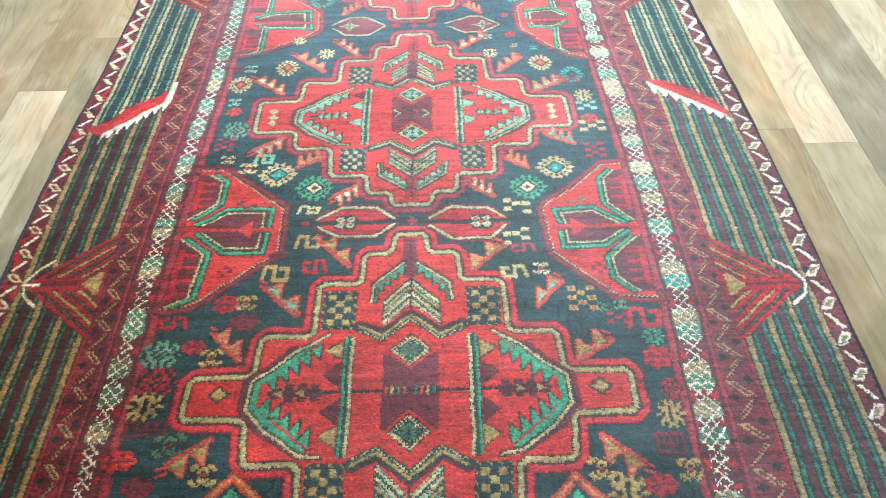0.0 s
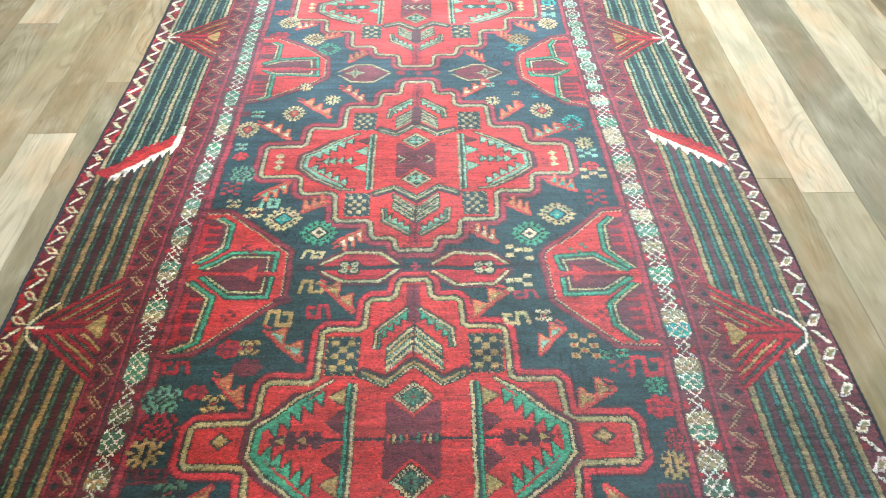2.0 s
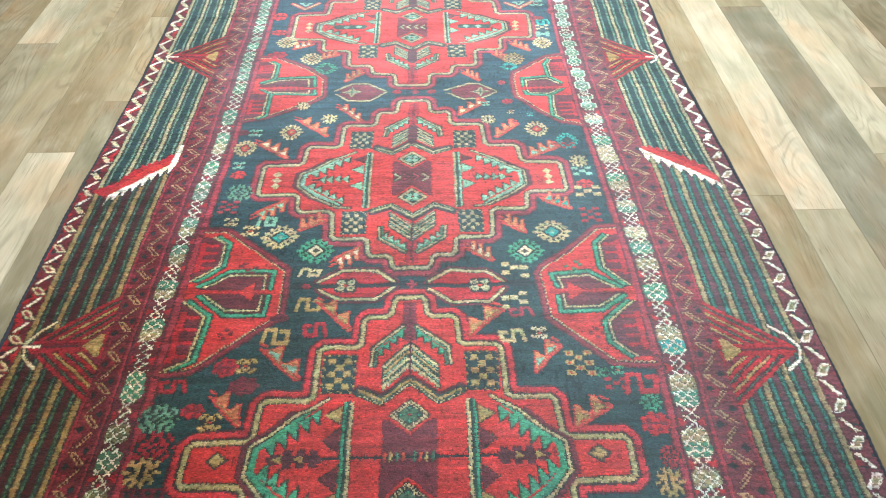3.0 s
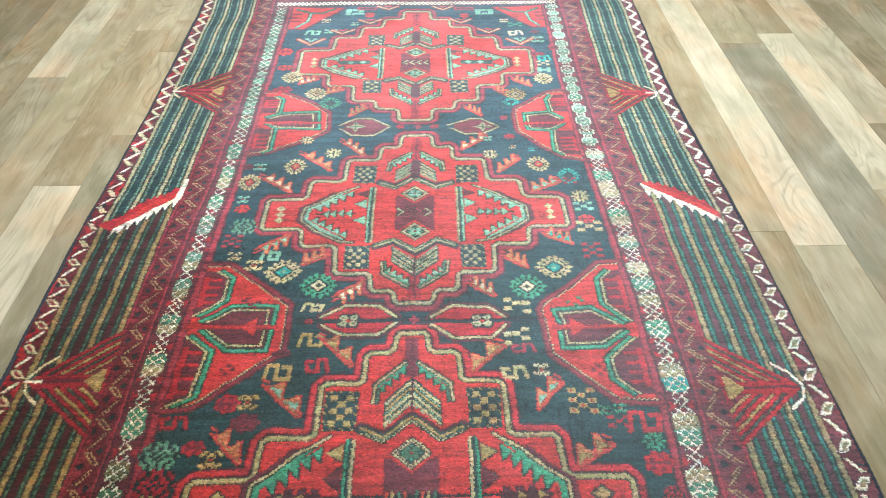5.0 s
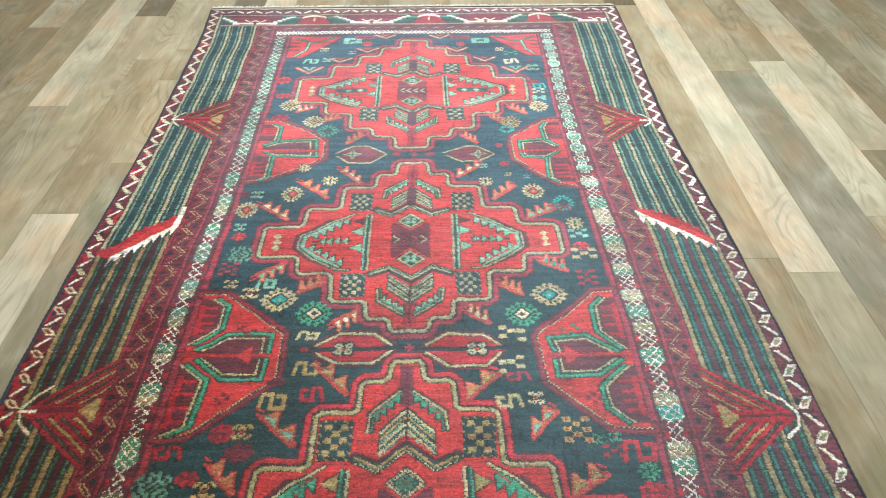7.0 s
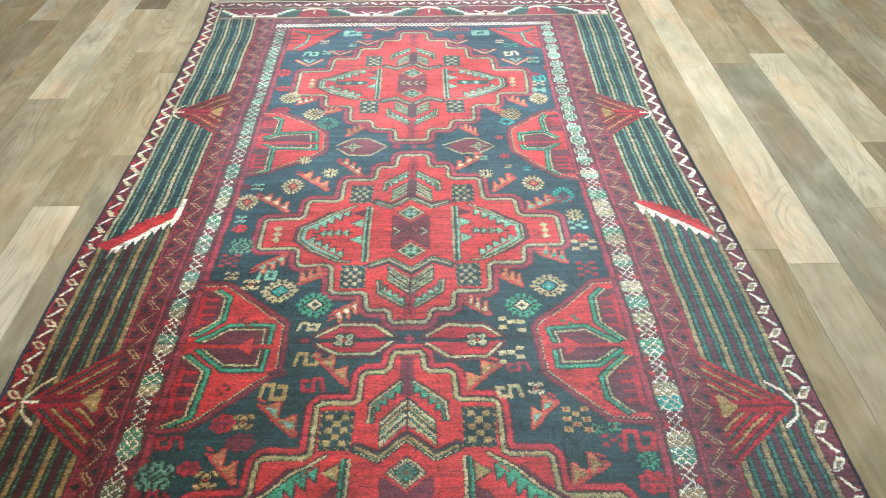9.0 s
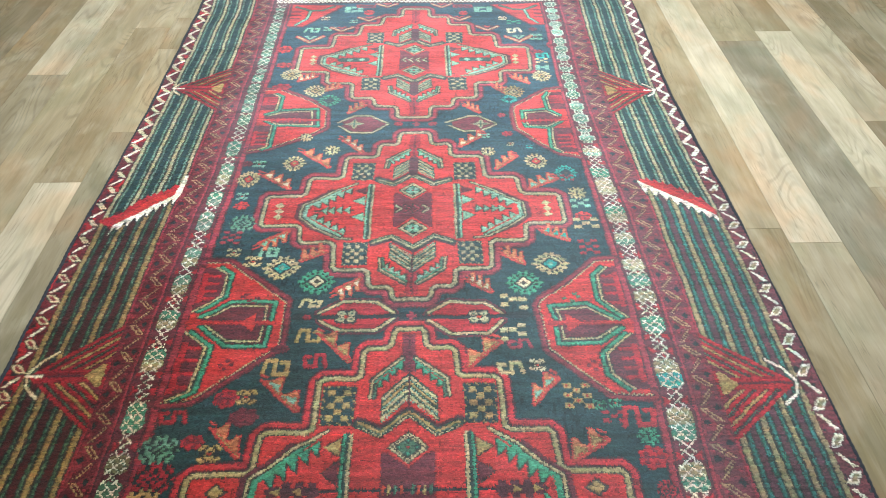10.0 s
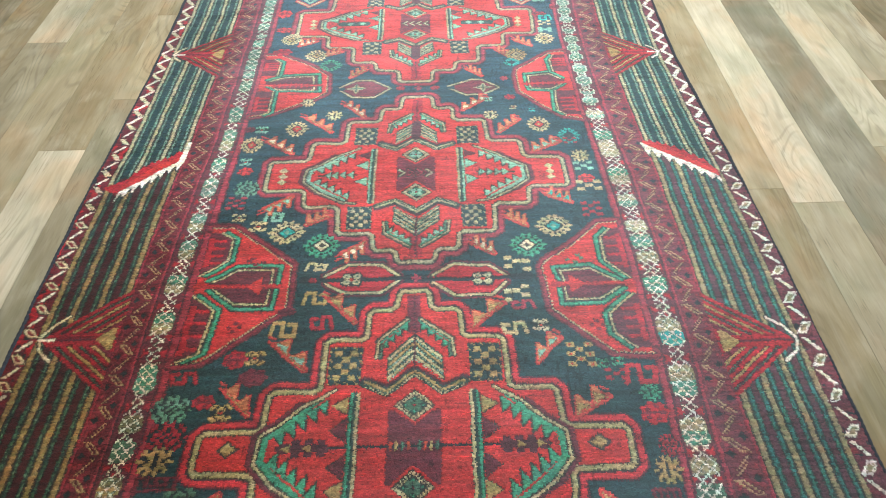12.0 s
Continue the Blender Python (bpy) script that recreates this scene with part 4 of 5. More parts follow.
# -- red hooked brackets along the field's sides --
def bracket(mu, out, wall_hooks, arms, spine, far):
    """out: the outline from the upper to the lower end; wall_hooks: the house-shaped branch; arms: outer branches."""
    BR = rug_part("hooked_bracket", FIELD, "red bracket panel with green hooked branches")
    p = at((0, 0), out, mu=mu)
    line(p, 0.026, "maroon", BR)
    line(p, 0.020, "rosewood", BR)
    line(p, 0.0062, "plum", BR)
    poly(p, "red", BR)
    line(p, 0.0034, "straw", BR, dotted=1)
    sv = spine[1]
    # maroon rooms between the outer branches and the border
    for arm, sg in zip(arms, (1, -1)):
        tip = arm[0][1]
        poly(at((0, 0), [(0.376, tip + sg * 0.001)] + arm + [(0.376, arm[-1][1])], mu=mu), "maroon", BR)
        lo, hi = sorted((arm[-1][1] + sg * 0.022, tip - sg * 0.012))
        rect(*sorted((mu * 0.366, mu * 0.3755)), lo, hi, "crimson", BR)
        n = 4
        for k in range(n):
            y = lo + (hi - lo) * (k + 0.5) / n
            line([(mu * 0.372, y), (mu * (0.336 if far else 0.349), y)], 0.0070, "crimson", BR)
    house = wall_hooks[0] + wall_hooks[1][::-1]
    poly(at((0, 0), house, mu=mu), "maroon", BR)
    for h in wall_hooks + arms:
        line(at((0, 0), h, mu=mu), 0.0060, "teal", BR, edge="moss", edge_width=0.0024)
    cu, cv = 0.30, sv
    for h in wall_hooks:
        lin = [(cu + (x - cu) * (0.80 if x < cu else 0.86), cv + (y - cv) * 0.79) for x, y in h]
        line(at((0, 0), lin, mu=mu), 0.0034, "straw", BR, edge="moss", edge_width=0.0012)
    for arm in arms:
        line(at((0, 0), [(x + 0.0085, y) for x, y in arm], mu=mu), 0.0034, "straw", BR, edge="moss", edge_width=0.0010)
    line([(mu * (spine[0] + 0.004), sv), (mu * 0.376, sv + 0.002)], 0.0090, "crimson", BR)
    line([(mu * (spine[0] + 0.004), sv), (mu * 0.376, sv + 0.002)], 0.0045, "red", BR)
    if far:
        for k in range(7):
            x = 0.260 + 0.013 * k
            poly([(mu * (x - 0.005), sv), (mu * x, sv + 0.011), (mu * (x + 0.005), sv), (mu * x, sv - 0.011)], "crimson", BR)
    else:
        poly([(mu * 0.297, sv), (mu * 0.268, sv + 0.021), (mu * 0.268, sv - 0.020)], "red", BR)
        for a, b in ((0.272, 0.056), (0.286, 0.050), (0.298, 0.060), (0.278, 0.044), (0.292, 0.066)):
            rect(*sorted((mu * (a - 0.0045), mu * (a + 0.0045))), sv + b - 0.003, sv + b + 0.003, "wine" if mu < 0 else "green", BR)
        for a, b in ((0.300, -0.078), (0.310, -0.086), (0.292, -0.086), (0.302, -0.094)):
            rect(*sorted((mu * (a - 0.004), mu * (a + 0.004))), sv + b - 0.003, sv + b + 0.003, "wine", BR)


bracket(-1, [(0.376, 0.135), (0.340, 0.134), (0.306, 0.107), (0.238, 0.051), (0.222, 0.038), (0.219, -0.060), (0.261, -0.092), (0.340, -0.158), (0.376, -0.164)],
        [[(0.240, -0.002), (0.239, 0.038), (0.315, 0.041), (0.360, 0.006)], [(0.241, -0.018), (0.243, -0.059), (0.312, -0.058), (0.355, -0.016)]],
        [[(0.349, 0.122), (0.328, 0.107), (0.327, 0.053), (0.366, 0.018)], [(0.363, -0.160), (0.336, -0.143), (0.332, -0.058), (0.367, -0.027)]], (0.230, -0.009), False)
bracket(1, [(0.376, 0.130), (0.344, 0.128), (0.277, 0.066), (0.232, 0.032), (0.225, 0.018), (0.231, -0.072), (0.289, -0.125), (0.322, -0.157), (0.376, -0.161)],
        [[(0.249, -0.010), (0.243, 0.018), (0.310, 0.026), (0.357, -0.009)], [(0.248, -0.031), (0.249, -0.064), (0.320, -0.060), (0.360, -0.029)]],
        [[(0.351, 0.114), (0.332, 0.093), (0.331, 0.035), (0.364, -0.005)], [(0.345, -0.150), (0.318, -0.122), (0.318, -0.083), (0.361, -0.042)]], (0.234, -0.019), False)
bracket(-1, [(0.376, 0.731), (0.339, 0.730), (0.246, 0.669), (0.215, 0.639), (0.213, 0.569), (0.250, 0.540), (0.328, 0.494), (0.376, 0.480)],
        [[(0.232, 0.608), (0.236, 0.646), (0.319, 0.641), (0.361, 0.623)], [(0.230, 0.592), (0.228, 0.574), (0.330, 0.580), (0.363, 0.602)]],
        [[(0.344, 0.712), (0.328, 0.699), (0.328, 0.641)], [(0.345, 0.486), (0.328, 0.496), (0.328, 0.578)]], (0.225, 0.600), True)
bracket(1, [(0.376, 0.727), (0.334, 0.721), (0.245, 0.654), (0.240, 0.630), (0.242, 0.559), (0.289, 0.503), (0.329, 0.464), (0.376, 0.452)],
        [[(0.257, 0.598), (0.259, 0.633), (0.322, 0.639), (0.356, 0.611)], [(0.258, 0.582), (0.262, 0.565), (0.317, 0.559), (0.356, 0.587)]],
        [[(0.334, 0.711), (0.320, 0.692), (0.322, 0.640)], [(0.330, 0.466), (0.312, 0.481), (0.316, 0.558)]], (0.248, 0.590), True)
for mu in (-1, 1):
    for e, base in ((1, LAT0), (-1, LAT1)):
        COR = rug_part("corner_bracket", FIELD, "half red bracket in the field's corner")
        tri = [(mu * 0.375, base - e * 0.010), (mu * 0.225, base - e * 0.022), (mu * 0.330, base - e * 0.150), (mu * 0.375, base - e * 0.148)]
        line(tri, 0.012, "maroon", COR, closed=True)
        poly(tri, "red", COR)
        line([(mu * 0.250, base - e * 0.026), (mu * 0.285, base - e * 0.050), (mu * 0.318, base - e * 0.052), (mu * 0.362, base - e * 0.026)], 0.007, "green", COR, edge="dark")
        line([(mu * 0.318, base - e * 0.054), (mu * 0.326, base - e * 0.105), (mu * 0.352, base - e * 0.140)], 0.007, "sea", COR, edge="dark")
        for k in range(3):
            line([(mu * 0.374, base - e * (0.058 + 0.022 * k)), (mu * 0.348, base - e * (0.058 + 0.022 * k))], 0.008, "wine", COR)


# -- small fillers scattered over the navy field --
def rosette(c, ru, rv, petal, core):
    pid = rug_part("rosette", FIELD, petal + " eight-petalled rosette")
    w = window(c[0] - ru * 1.2, c[0] + ru * 1.2, c[1] - rv * 1.2, c[1] + rv * 1.2)
    x, y = (UU[w] - c[0]) / ru, (VV[w] - c[1]) / rv
    r, th = np.hypot(x, y), np.arctan2(y, x)
    r2 = np.abs(x) * 0.24 + np.abs(y) * 0.24 + r * 0.70     # leans to a lozenge
    put(w, r2 < 0.94 + 0.10 * np.cos(14 * th), petal, pid)
    put(w, (np.abs(r2 - 0.70) < 0.075) & (np.cos(14 * th + 3.1) > -0.15), "ink", pid)
    d = np.abs(x) + np.abs(y)
    put(w, d < 0.62, "ink", pid)
    put(w, d < 0.46, core, pid)
    put(w, d < 0.20, "dark" if core not in ("red", "aqua") else "gold" if core == "red" else "sea", pid)


FLOWER = ("...X.X...", ".X.XXX.X.", ".XXX.XXX.", "..XX.XX..", "XX.XoX.XX", "..XX.XX..", ".XXX.XXX.", ".X.XXX.X.", "...X.X...")
OPEN_FLOWER = ("....X.X....", "..X.XXX.X..", ".XX.X.X.XX.", ".X.XX.XX.X.", "..XX.X.XX..", "X.X.XoX.X.X", "..XX.X.XX..", ".X.XX.XX.X.", ".XX.X.X.XX.", "..X.XXX.X..", "....X.X....")
LEAVES = (".XXX..XXX.", "XXX.XX.XXX", "XX.XXXX.XX", "...X..X...", "....oo....", "...X..X...", "XX.XXXX.XX", "XXX.XX.XXX", ".XXX..XXX.")
FRET = ("XXXXXXXXX", "X.X.X.X.X", "X.X.X.X.X", "X.XXXXX.X", "X.......X", "XXXXXXXXX")


def knotted(name, label, c, ru, rv, rows, dye, core, parent):
    """A figure counted out in square stitches: X in its dye, o in the core's, the ground between left open."""
    pid = rug_part(name, parent, label)
    w = window(c[0] - ru * 1.1, c[0] + ru * 1.1, c[1] - rv * 1.1, c[1] + rv * 1.1)
    n, m = len(rows[0]), len(rows)
    i = np.floor((UU[w] - c[0] + ru) / (2 * ru) * n).astype(int)
    j = np.floor((c[1] + rv - VV[w]) / (2 * rv) * m).astype(int)
    ok = (i >= 0) & (i < n) & (j >= 0) & (j < m)
    sign = np.array([[".Xo".index(q) for q in row] for row in rows])[np.clip(j, 0, m - 1), np.clip(i, 0, n - 1)]
    put(w, ok & (sign == 0) & (((UU[w] - c[0]) / ru) ** 2 + ((VV[w] - c[1]) / rv) ** 2 < 0.8), "ink", pid)
    put(w, ok & (sign == 1), dye, pid)
    put(w, ok & (sign == 2), core, pid)


def small_flower(c, r, dye, core="ink"):
    knotted("small_flower", dye + " small flower", c, r, r * 0.95, OPEN_FLOWER if dye in ("sage", "brick") else FLOWER, dye, core, FIELD)


def cross_flower(c, r, dye):
    knotted("cross_flower", dye + " four-leaved flower", c, r * 1.0, r * 0.84, LEAVES, dye, "rust", FIELD)


def fret(c, ru, rv, dye):
    knotted("fret", dye + " small barred square", c, ru, rv, FRET, dye, dye, FIELD)


def berry(c, ru, rv, dye):
    pid = rug_part("berry", FIELD, dye + " rounded berry")
    w = window(c[0] - ru * 1.2, c[0] + ru * 1.2, c[1] - rv * 1.2, c[1] + rv * 1.2)
    x, y = (UU[w] - c[0]) / ru, (VV[w] - c[1]) / rv
    th = np.arctan2(y, x)
    r = np.hypot(x, y)
    put(w, r < 0.90 + 0.09 * np.cos(7 * th), dye, pid)
    put(w, (r < 0.66) & (r > 0.40) & (np.cos(5 * th) > 0.2), "wine" if dye != "wine" else "maroon", pid)
    put(w, (np.abs(y) < 0.09) & (np.abs(x) < 0.75), "wine" if dye != "wine" else "maroon", pid)


def cluster(c, step, dye, core=None, rows=((0, 2), (1,), (0, 2), (1,), (0, 2))):
    for r, ks in enumerate(rows):
        for k in ks:
            pid = rug_part("little_square", FIELD, dye + " little woven square")
            x, y = c[0] + (k - 1) * step, c[1] + (2 - r) * step * 0.62
            rect(x - step * 0.46, x + step * 0.46, y - step * 0.30, y + step * 0.30, dye, pid)
            if core:
                rect(x - step * 0.14, x + step * 0.14, y - step * 0.14, y + step * 0.14, core, pid)


def crook(c, wide, high, dye, mu=1):
    pid = rug_part("crook", FIELD, dye + " angular crook")
    x, y = wide / 2, high / 2
    line(at(c, [(-x, -y), (-x * 0.75, y), (-x * 0.05, y), (-x * 0.05, -y), (x * 0.85, -y), (x, y * 0.7), (x * 0.45, y * 0.7)], mu=mu), 0.0045 + 0.13 * high, dye, pid)


def comb(p0, p1, side, tooth="gold", band="coral", n=3, high=0.029):
    pid = rug_part("comb_bird", FIELD, "orange comb with pale teeth")
    ex, ey = p1[0] - p0[0], p1[1] - p0[1]
    up = 1 if ex * side > 0 else -1          # fingers rise along the warp
    line([p0, p1], 0.0115, band, pid)
    for grow, dye, f in ((0.0026, band, 1.0), (0.0, "orange", 1.0), (-0.0022, tooth, 0.70)):
        for k in range(n):
            q0, q1 = (p0[0] + ex * k / n, p0[1] + ey * k / n), (p0[0] + ex * (k + 0.94) / n, p0[1] + ey * (k + 0.94) / n)
            foot, other = (q1, q0) if ey * up < 0 else (q0, q1)      # each finger stands over the lower end of its root
            out = 1 if foot[0] > other[0] else -1
            rise = up * (high * f + grow)
            poly([(other[0] - out * grow, other[1] + up * 0.003), (foot[0] + out * grow, foot[1]), (foot[0] + out * grow * 0.8, foot[1] + rise),
                  (foot[0] - out * 0.0065, foot[1] + rise * 0.97), ((foot[0] + other[0]) / 2, (foot[1] + other[1]) / 2 + rise * 0.52)], dye, pid)
    line([p0, p1], 0.0048, "coral", pid)
    line([p0, p1], 0.0030, "gold", pid, dotted=1)
    tail = p0 if ey * up < 0 else p1
    for h in (0.0, 0.010):
        line([(tail[0], tail[1] + up * h), (tail[0] + (p0[0] - p1[0]) * 0.22, tail[1] + up * (h + 0.006))], 0.0046, band, pid)


def arrow(c, wide, sg):
    pid = rug_part("arrow_head", FIELD, "orange arrow head with a teal heart")
    line(at(c, [(-wide, -0.030), (0, 0.0), (wide, -0.030)], mv=sg), 0.013, "rust", pid)
    line(at(c, [(-wide, -0.030), (0, 0.0), (wide, -0.030)], mv=sg), 0.006, "orange", pid)
    poly(at(c, [(-wide * 0.42, -0.031), (0, -0.014), (wide * 0.42, -0.031)], mv=sg), "teal", pid)


# around the middle medallion
for c, petal, core in (((-0.263, 0.433), "straw", "red"), ((-0.354, 0.381), "straw", "red"), ((0.269, 0.433), "straw", "red"), ((0.329, 0.392), "aqua", "ink")):
    rosette(c, 0.024, 0.026, petal, core)
for c, petal, core in (((-0.243, 0.120), "straw", "aqua"), ((0.259, 0.124), "straw", "aqua"), ((-0.173, 0.084), "teal", "cream"), ((0.205, 0.075), "teal", "cream")):
    rosette(c, 0.032, 0.029, petal, core)
for c, r, dye in (((-0.186, 0.481), 0.019, "straw"), ((-0.251, 0.531), 0.016, "straw"), ((0.166, 0.470), 0.017, "straw"), ((0.342, 0.325), 0.020, "straw"),
                  ((-0.338, 0.244), 0.026, "sage"), ((-0.362, -0.243), 0.026, "sage"), ((-0.358, -0.288), 0.028, "brick"), ((-0.362, -0.325), 0.023, "gold"),
                  ((0.357, -0.354), 0.022, "gold"), ((0.278, -0.460), 0.028, "gold"), ((0.357, -0.232), 0.017, "teal"), ((0.368, -0.318), 0.018, "brick")):
    small_flower(c, r, dye)
for c, r, dye in (((-0.340, 0.432), 0.014, "sea"), ((-0.356, 0.326), 0.013, "sea"), ((-0.298, 0.138), 0.016, "straw"), ((-0.338, 0.162), 0.012, "straw"),
                  ((-0.253, -0.156), 0.016, "gold"), ((-0.291, -0.251), 0.017, "gold"), ((-0.267, -0.424), 0.018, "gold"), ((0.249, -0.426), 0.018, "gold"),
                  ((0.367, -0.431), 0.018, "gold"), ((-0.318, -0.383), 0.020, "green"), ((0.219, 0.495), 0.008, "straw"), ((0.207, -0.105), 0.013, "cream"),
                  ((0.295, -0.178), 0.010, "teal"), ((0.319, -0.175), 0.010, "teal"), ((0.262, 0.485), 0.007, "aqua")):
    cross_flower(c, r, dye)
for c, ru, rv, dye in (((-0.352, 0.297), 0.016, 0.013, "red"), ((-0.367, 0.433), 0.014, 0.010, "wine"), ((0.343, 0.256), 0.018, 0.014, "red"),
                       ((-0.285, -0.157), 0.022, 0.018, "brick"), ((-0.251, -0.192), 0.026, 0.017, "wine"), ((-0.320, -0.232), 0.019, 0.013, "brick"),
                       ((0.356, -0.267), 0.024, 0.020, "crimson"), ((0.321, -0.450), 0.024, 0.017, "crimson"), ((-0.373, -0.402), 0.022, 0.016, "red"),
                       ((-0.345, -0.438), 0.022, 0.015, "wine"),
                       ((-0.215, -0.066), 0.018, 0.010, "wine"), ((-0.180, 0.002), 0.008, 0.006, "brick"),
                       ((0.208, 0.616), 0.012, 0.010, "rose"), ((0.215, 0.536), 0.013, 0.010, "brick"),
                       ((-0.040, 0.582), 0.011, 0.009, "brick"), ((0.040, 0.582), 0.011, 0.009, "brick"), ((-0.100, 0.648), 0.008, 0.006, "rose")):
    berry(c, ru, rv, dye)
cluster((-0.350, 0.202), 0.012, "rose")
cluster((0.338, 0.167), 0.013, "brick")
cluster((0.344, 0.285), 0.014, "sea", rows=((0, 2), (1,), (0, 2)))
cluster((0.345, 0.224), 0.017, "straw", rows=((0, 2), (1,), (0, 2)))
cluster((0.181, 0.026), 0.016, "straw", rows=((0,), (1, 2), (0,), (2,)))
cluster((0.174, -0.042), 0.015, "straw", rows=((2,), (0, 1), (2,), (0,)))
cluster((0.265, -0.162), 0.015, "gold", "rust")
cluster((0.314, -0.206), 0.012, "brick", rows=((0, 2), (1,), (0, 2)))
cluster((0.329, 0.369), 0.010, "brick", rows=((0, 2), (1,), (0, 2)))
fret((-0.352, -0.358), 0.027, 0.011, "claret")
fret((0.348, -0.395), 0.021, 0.016, "claret")
crook((-0.273, 0.162), 0.030, 0.020, "sea")
crook((-0.177, 0.034), 0.034, 0.014, "straw")
crook((-0.170, -0.037), 0.040, 0.024, "gold")
crook((-0.216, -0.102), 0.042, 0.026, "gold")
crook((-0.154, -0.089), 0.034, 0.022, "brick", -1)
crook((-0.355, -0.189), 0.036, 0.018, "brick", -1)
crook((0.164, -0.109), 0.040, 0.018, "straw", -1)
crook((0.182, -0.062), 0.036, 0.014, "rose", -1)
crook((0.350, -0.199), 0.046, 0.030, "crimson")
for p0, p1, side, tooth in (((-0.322, 0.392), (-0.262, 0.349), 1, "cream"), ((-0.248, 0.473), (-0.186, 0.420), 1, "orange"), ((-0.294, 0.185), (-0.246, 0.218), -1, "sea"),
                            ((-0.209, 0.138), (-0.164, 0.161), 1, "orange"), ((-0.136, 0.064), (-0.094, 0.092), -1, "cream"), ((-0.165, 0.521), (-0.118, 0.473), 1, "cream"),
                            ((0.180, 0.409), (0.229, 0.452), 1, "orange"), ((0.246, 0.342), (0.307, 0.372), 1, "sea"), ((0.256, 0.210), (0.302, 0.187), 1, "aqua"),
                            ((0.172, 0.151), (0.210, 0.126), 1, "orange"), ((0.104, 0.083), (0.142, 0.056), 1, "cream"), ((0.105, 0.490), (0.162, 0.536), 1, "cream"),
                            ((-0.226, -0.131), (-0.172, -0.181), 1, "sea"), ((-0.290, -0.214), (-0.248, -0.258), 1, "orange"), ((-0.315, -0.410), (-0.266, -0.376), -1, "gold"),
                            ((-0.146, -0.039), (-0.100, -0.088), 1, "gold"), ((0.305, -0.420), (0.257, -0.382), 1, "gold"), ((0.196, -0.174), (0.236, -0.131), 1, "sea"),
                            ((0.244, -0.268), (0.296, -0.237), 1, "gold"), ((0.096, -0.105), (0.150, -0.057), 1, "gold"),
                            ((-0.301, 0.773), (-0.258, 0.797), 1, "cream"), ((-0.226, 0.726), (-0.188, 0.743), 1, "orange"), ((-0.160, 0.629), (-0.122, 0.661), 1, "gold"),
                            ((0.250, 0.787), (0.290, 0.757), 1, "orange"), ((0.198, 0.741), (0.228, 0.710), 1, "orange"), ((0.120, 0.655), (0.152, 0.627), 1, "orange")):
    comb(p0, p1, side, tooth, n=2 if p0[1] < 0 else 3, high=0.033 if p0[1] < 0 else 0.029)
arrow((-0.226, -0.426), 0.032, 1)
arrow((0.214, -0.436), 0.030, 1)
# round the far medallion
for c, petal, core in (((-0.325, 0.806), "straw", "gold"), ((-0.252, 0.725), "straw", "gold"), ((0.330, 0.792), "straw", "gold"), ((0.246, 0.717), "gold", "straw")):
    rosette(c, 0.027, 0.027, petal, core)
rosette((-0.212, 0.682), 0.027, 0.025, "teal", "ink")
rosette((0.232, 0.685), 0.020, 0.017, "aqua", "ink")
for c, ru, rv, dye in (((-0.360, 0.940), 0.021, 0.021, "red"), ((-0.351, 0.855), 0.022, 0.014, "red"), ((-0.340, 0.744), 0.026, 0.018, "brick"), ((0.328, 0.916), 0.024, 0.012, "brick"),
                       ((-0.144, 1.155), 0.016, 0.017, "red"), ((0.136, 1.150), 0.014, 0.016, "red"), ((0.332, 1.043), 0.014, 0.012, "wine"), ((0.375, 0.954), 0.010, 0.016, "brick")):
    berry(c, ru, rv, dye)
crook((0.346, 0.897), 0.036, 0.022, "aqua", -1)
crook((0.278, 1.041), 0.036, 0.022, "cream", -1)
crook((-0.300, 1.049), 0.040, 0.022, "sea")
cluster((0.340, 0.863), 0.013, "straw", rows=((0, 2), (1,), (0, 2)))
cluster((0.338, 0.827), 0.014, "sea", rows=((0, 2), (0, 1, 2), (0, 2)))
cluster((-0.248, 1.049), 0.013, "sea", rows=((0, 2), (1,), (0, 1)))
cluster((-0.190, 1.164), 0.019, "sea", rows=((0, 1, 2), (0, 2), (0, 1, 2)))
cluster((0.196, 1.161), 0.019, "sea", rows=((0, 1, 2), (0, 2), (0, 1, 2)))
cluster((0.281, 1.082), 0.013, "teal", rows=((0, 2), (1,), (0, 2)))
for c, r, dye in (((-0.268, 1.121), 0.013, "cream"), ((0.251, 1.115), 0.012, "cream"), ((0.336, 0.999), 0.020, "sea"), ((-0.185, 1.101), 0.012, "sea"),
                  ((0.165, 0.530), 0.010, "sea")):
    cross_flower(c, r, dye)
for cu, cv, dye in ((-0.214, 1.042, "coral"), (-0.299, 0.978, "rust"), (0.286, 0.974, "rust"), (0.203, 1.045, "coral"), (-0.141, 1.102, "brick"), (0.124, 1.104, "brick"), (-0.092, 1.190, "rose"), (0.072, 1.190, "rose")):
    V = rug_part("vee", FIELD, "orange vee with a sea green heart")
    wide, high = (0.036, 0.032) if dye == "rust" else (0.030, 0.022)
    line([(cu - wide, cv + high), (cu, cv), (cu + wide, cv + high)], 0.0125, "coral" if dye == "rust" else "rose", V)
    line([(cu - wide, cv + high), (cu, cv), (cu + wide, cv + high)], 0.0046, "straw", V)
    poly([(cu - wide * 0.55, cv + high + 0.004), (cu, cv + 0.014), (cu + wide * 0.55, cv + high + 0.004)], "jade" if dye == "rust" else "coral", V)
    poly([(cu - wide * 0.2, cv + high + 0.003), (cu, cv + 0.021), (cu + wide * 0.2, cv + high + 0.003)], "navy", V)
for cu in (-0.155, 0.135):
    rect(cu - 0.030, cu + 0.030, 1.186, 1.206, "rose", FIELD)
    cluster((cu, 1.196), 0.016, "plum", rows=((), (), (0, 1, 2)))
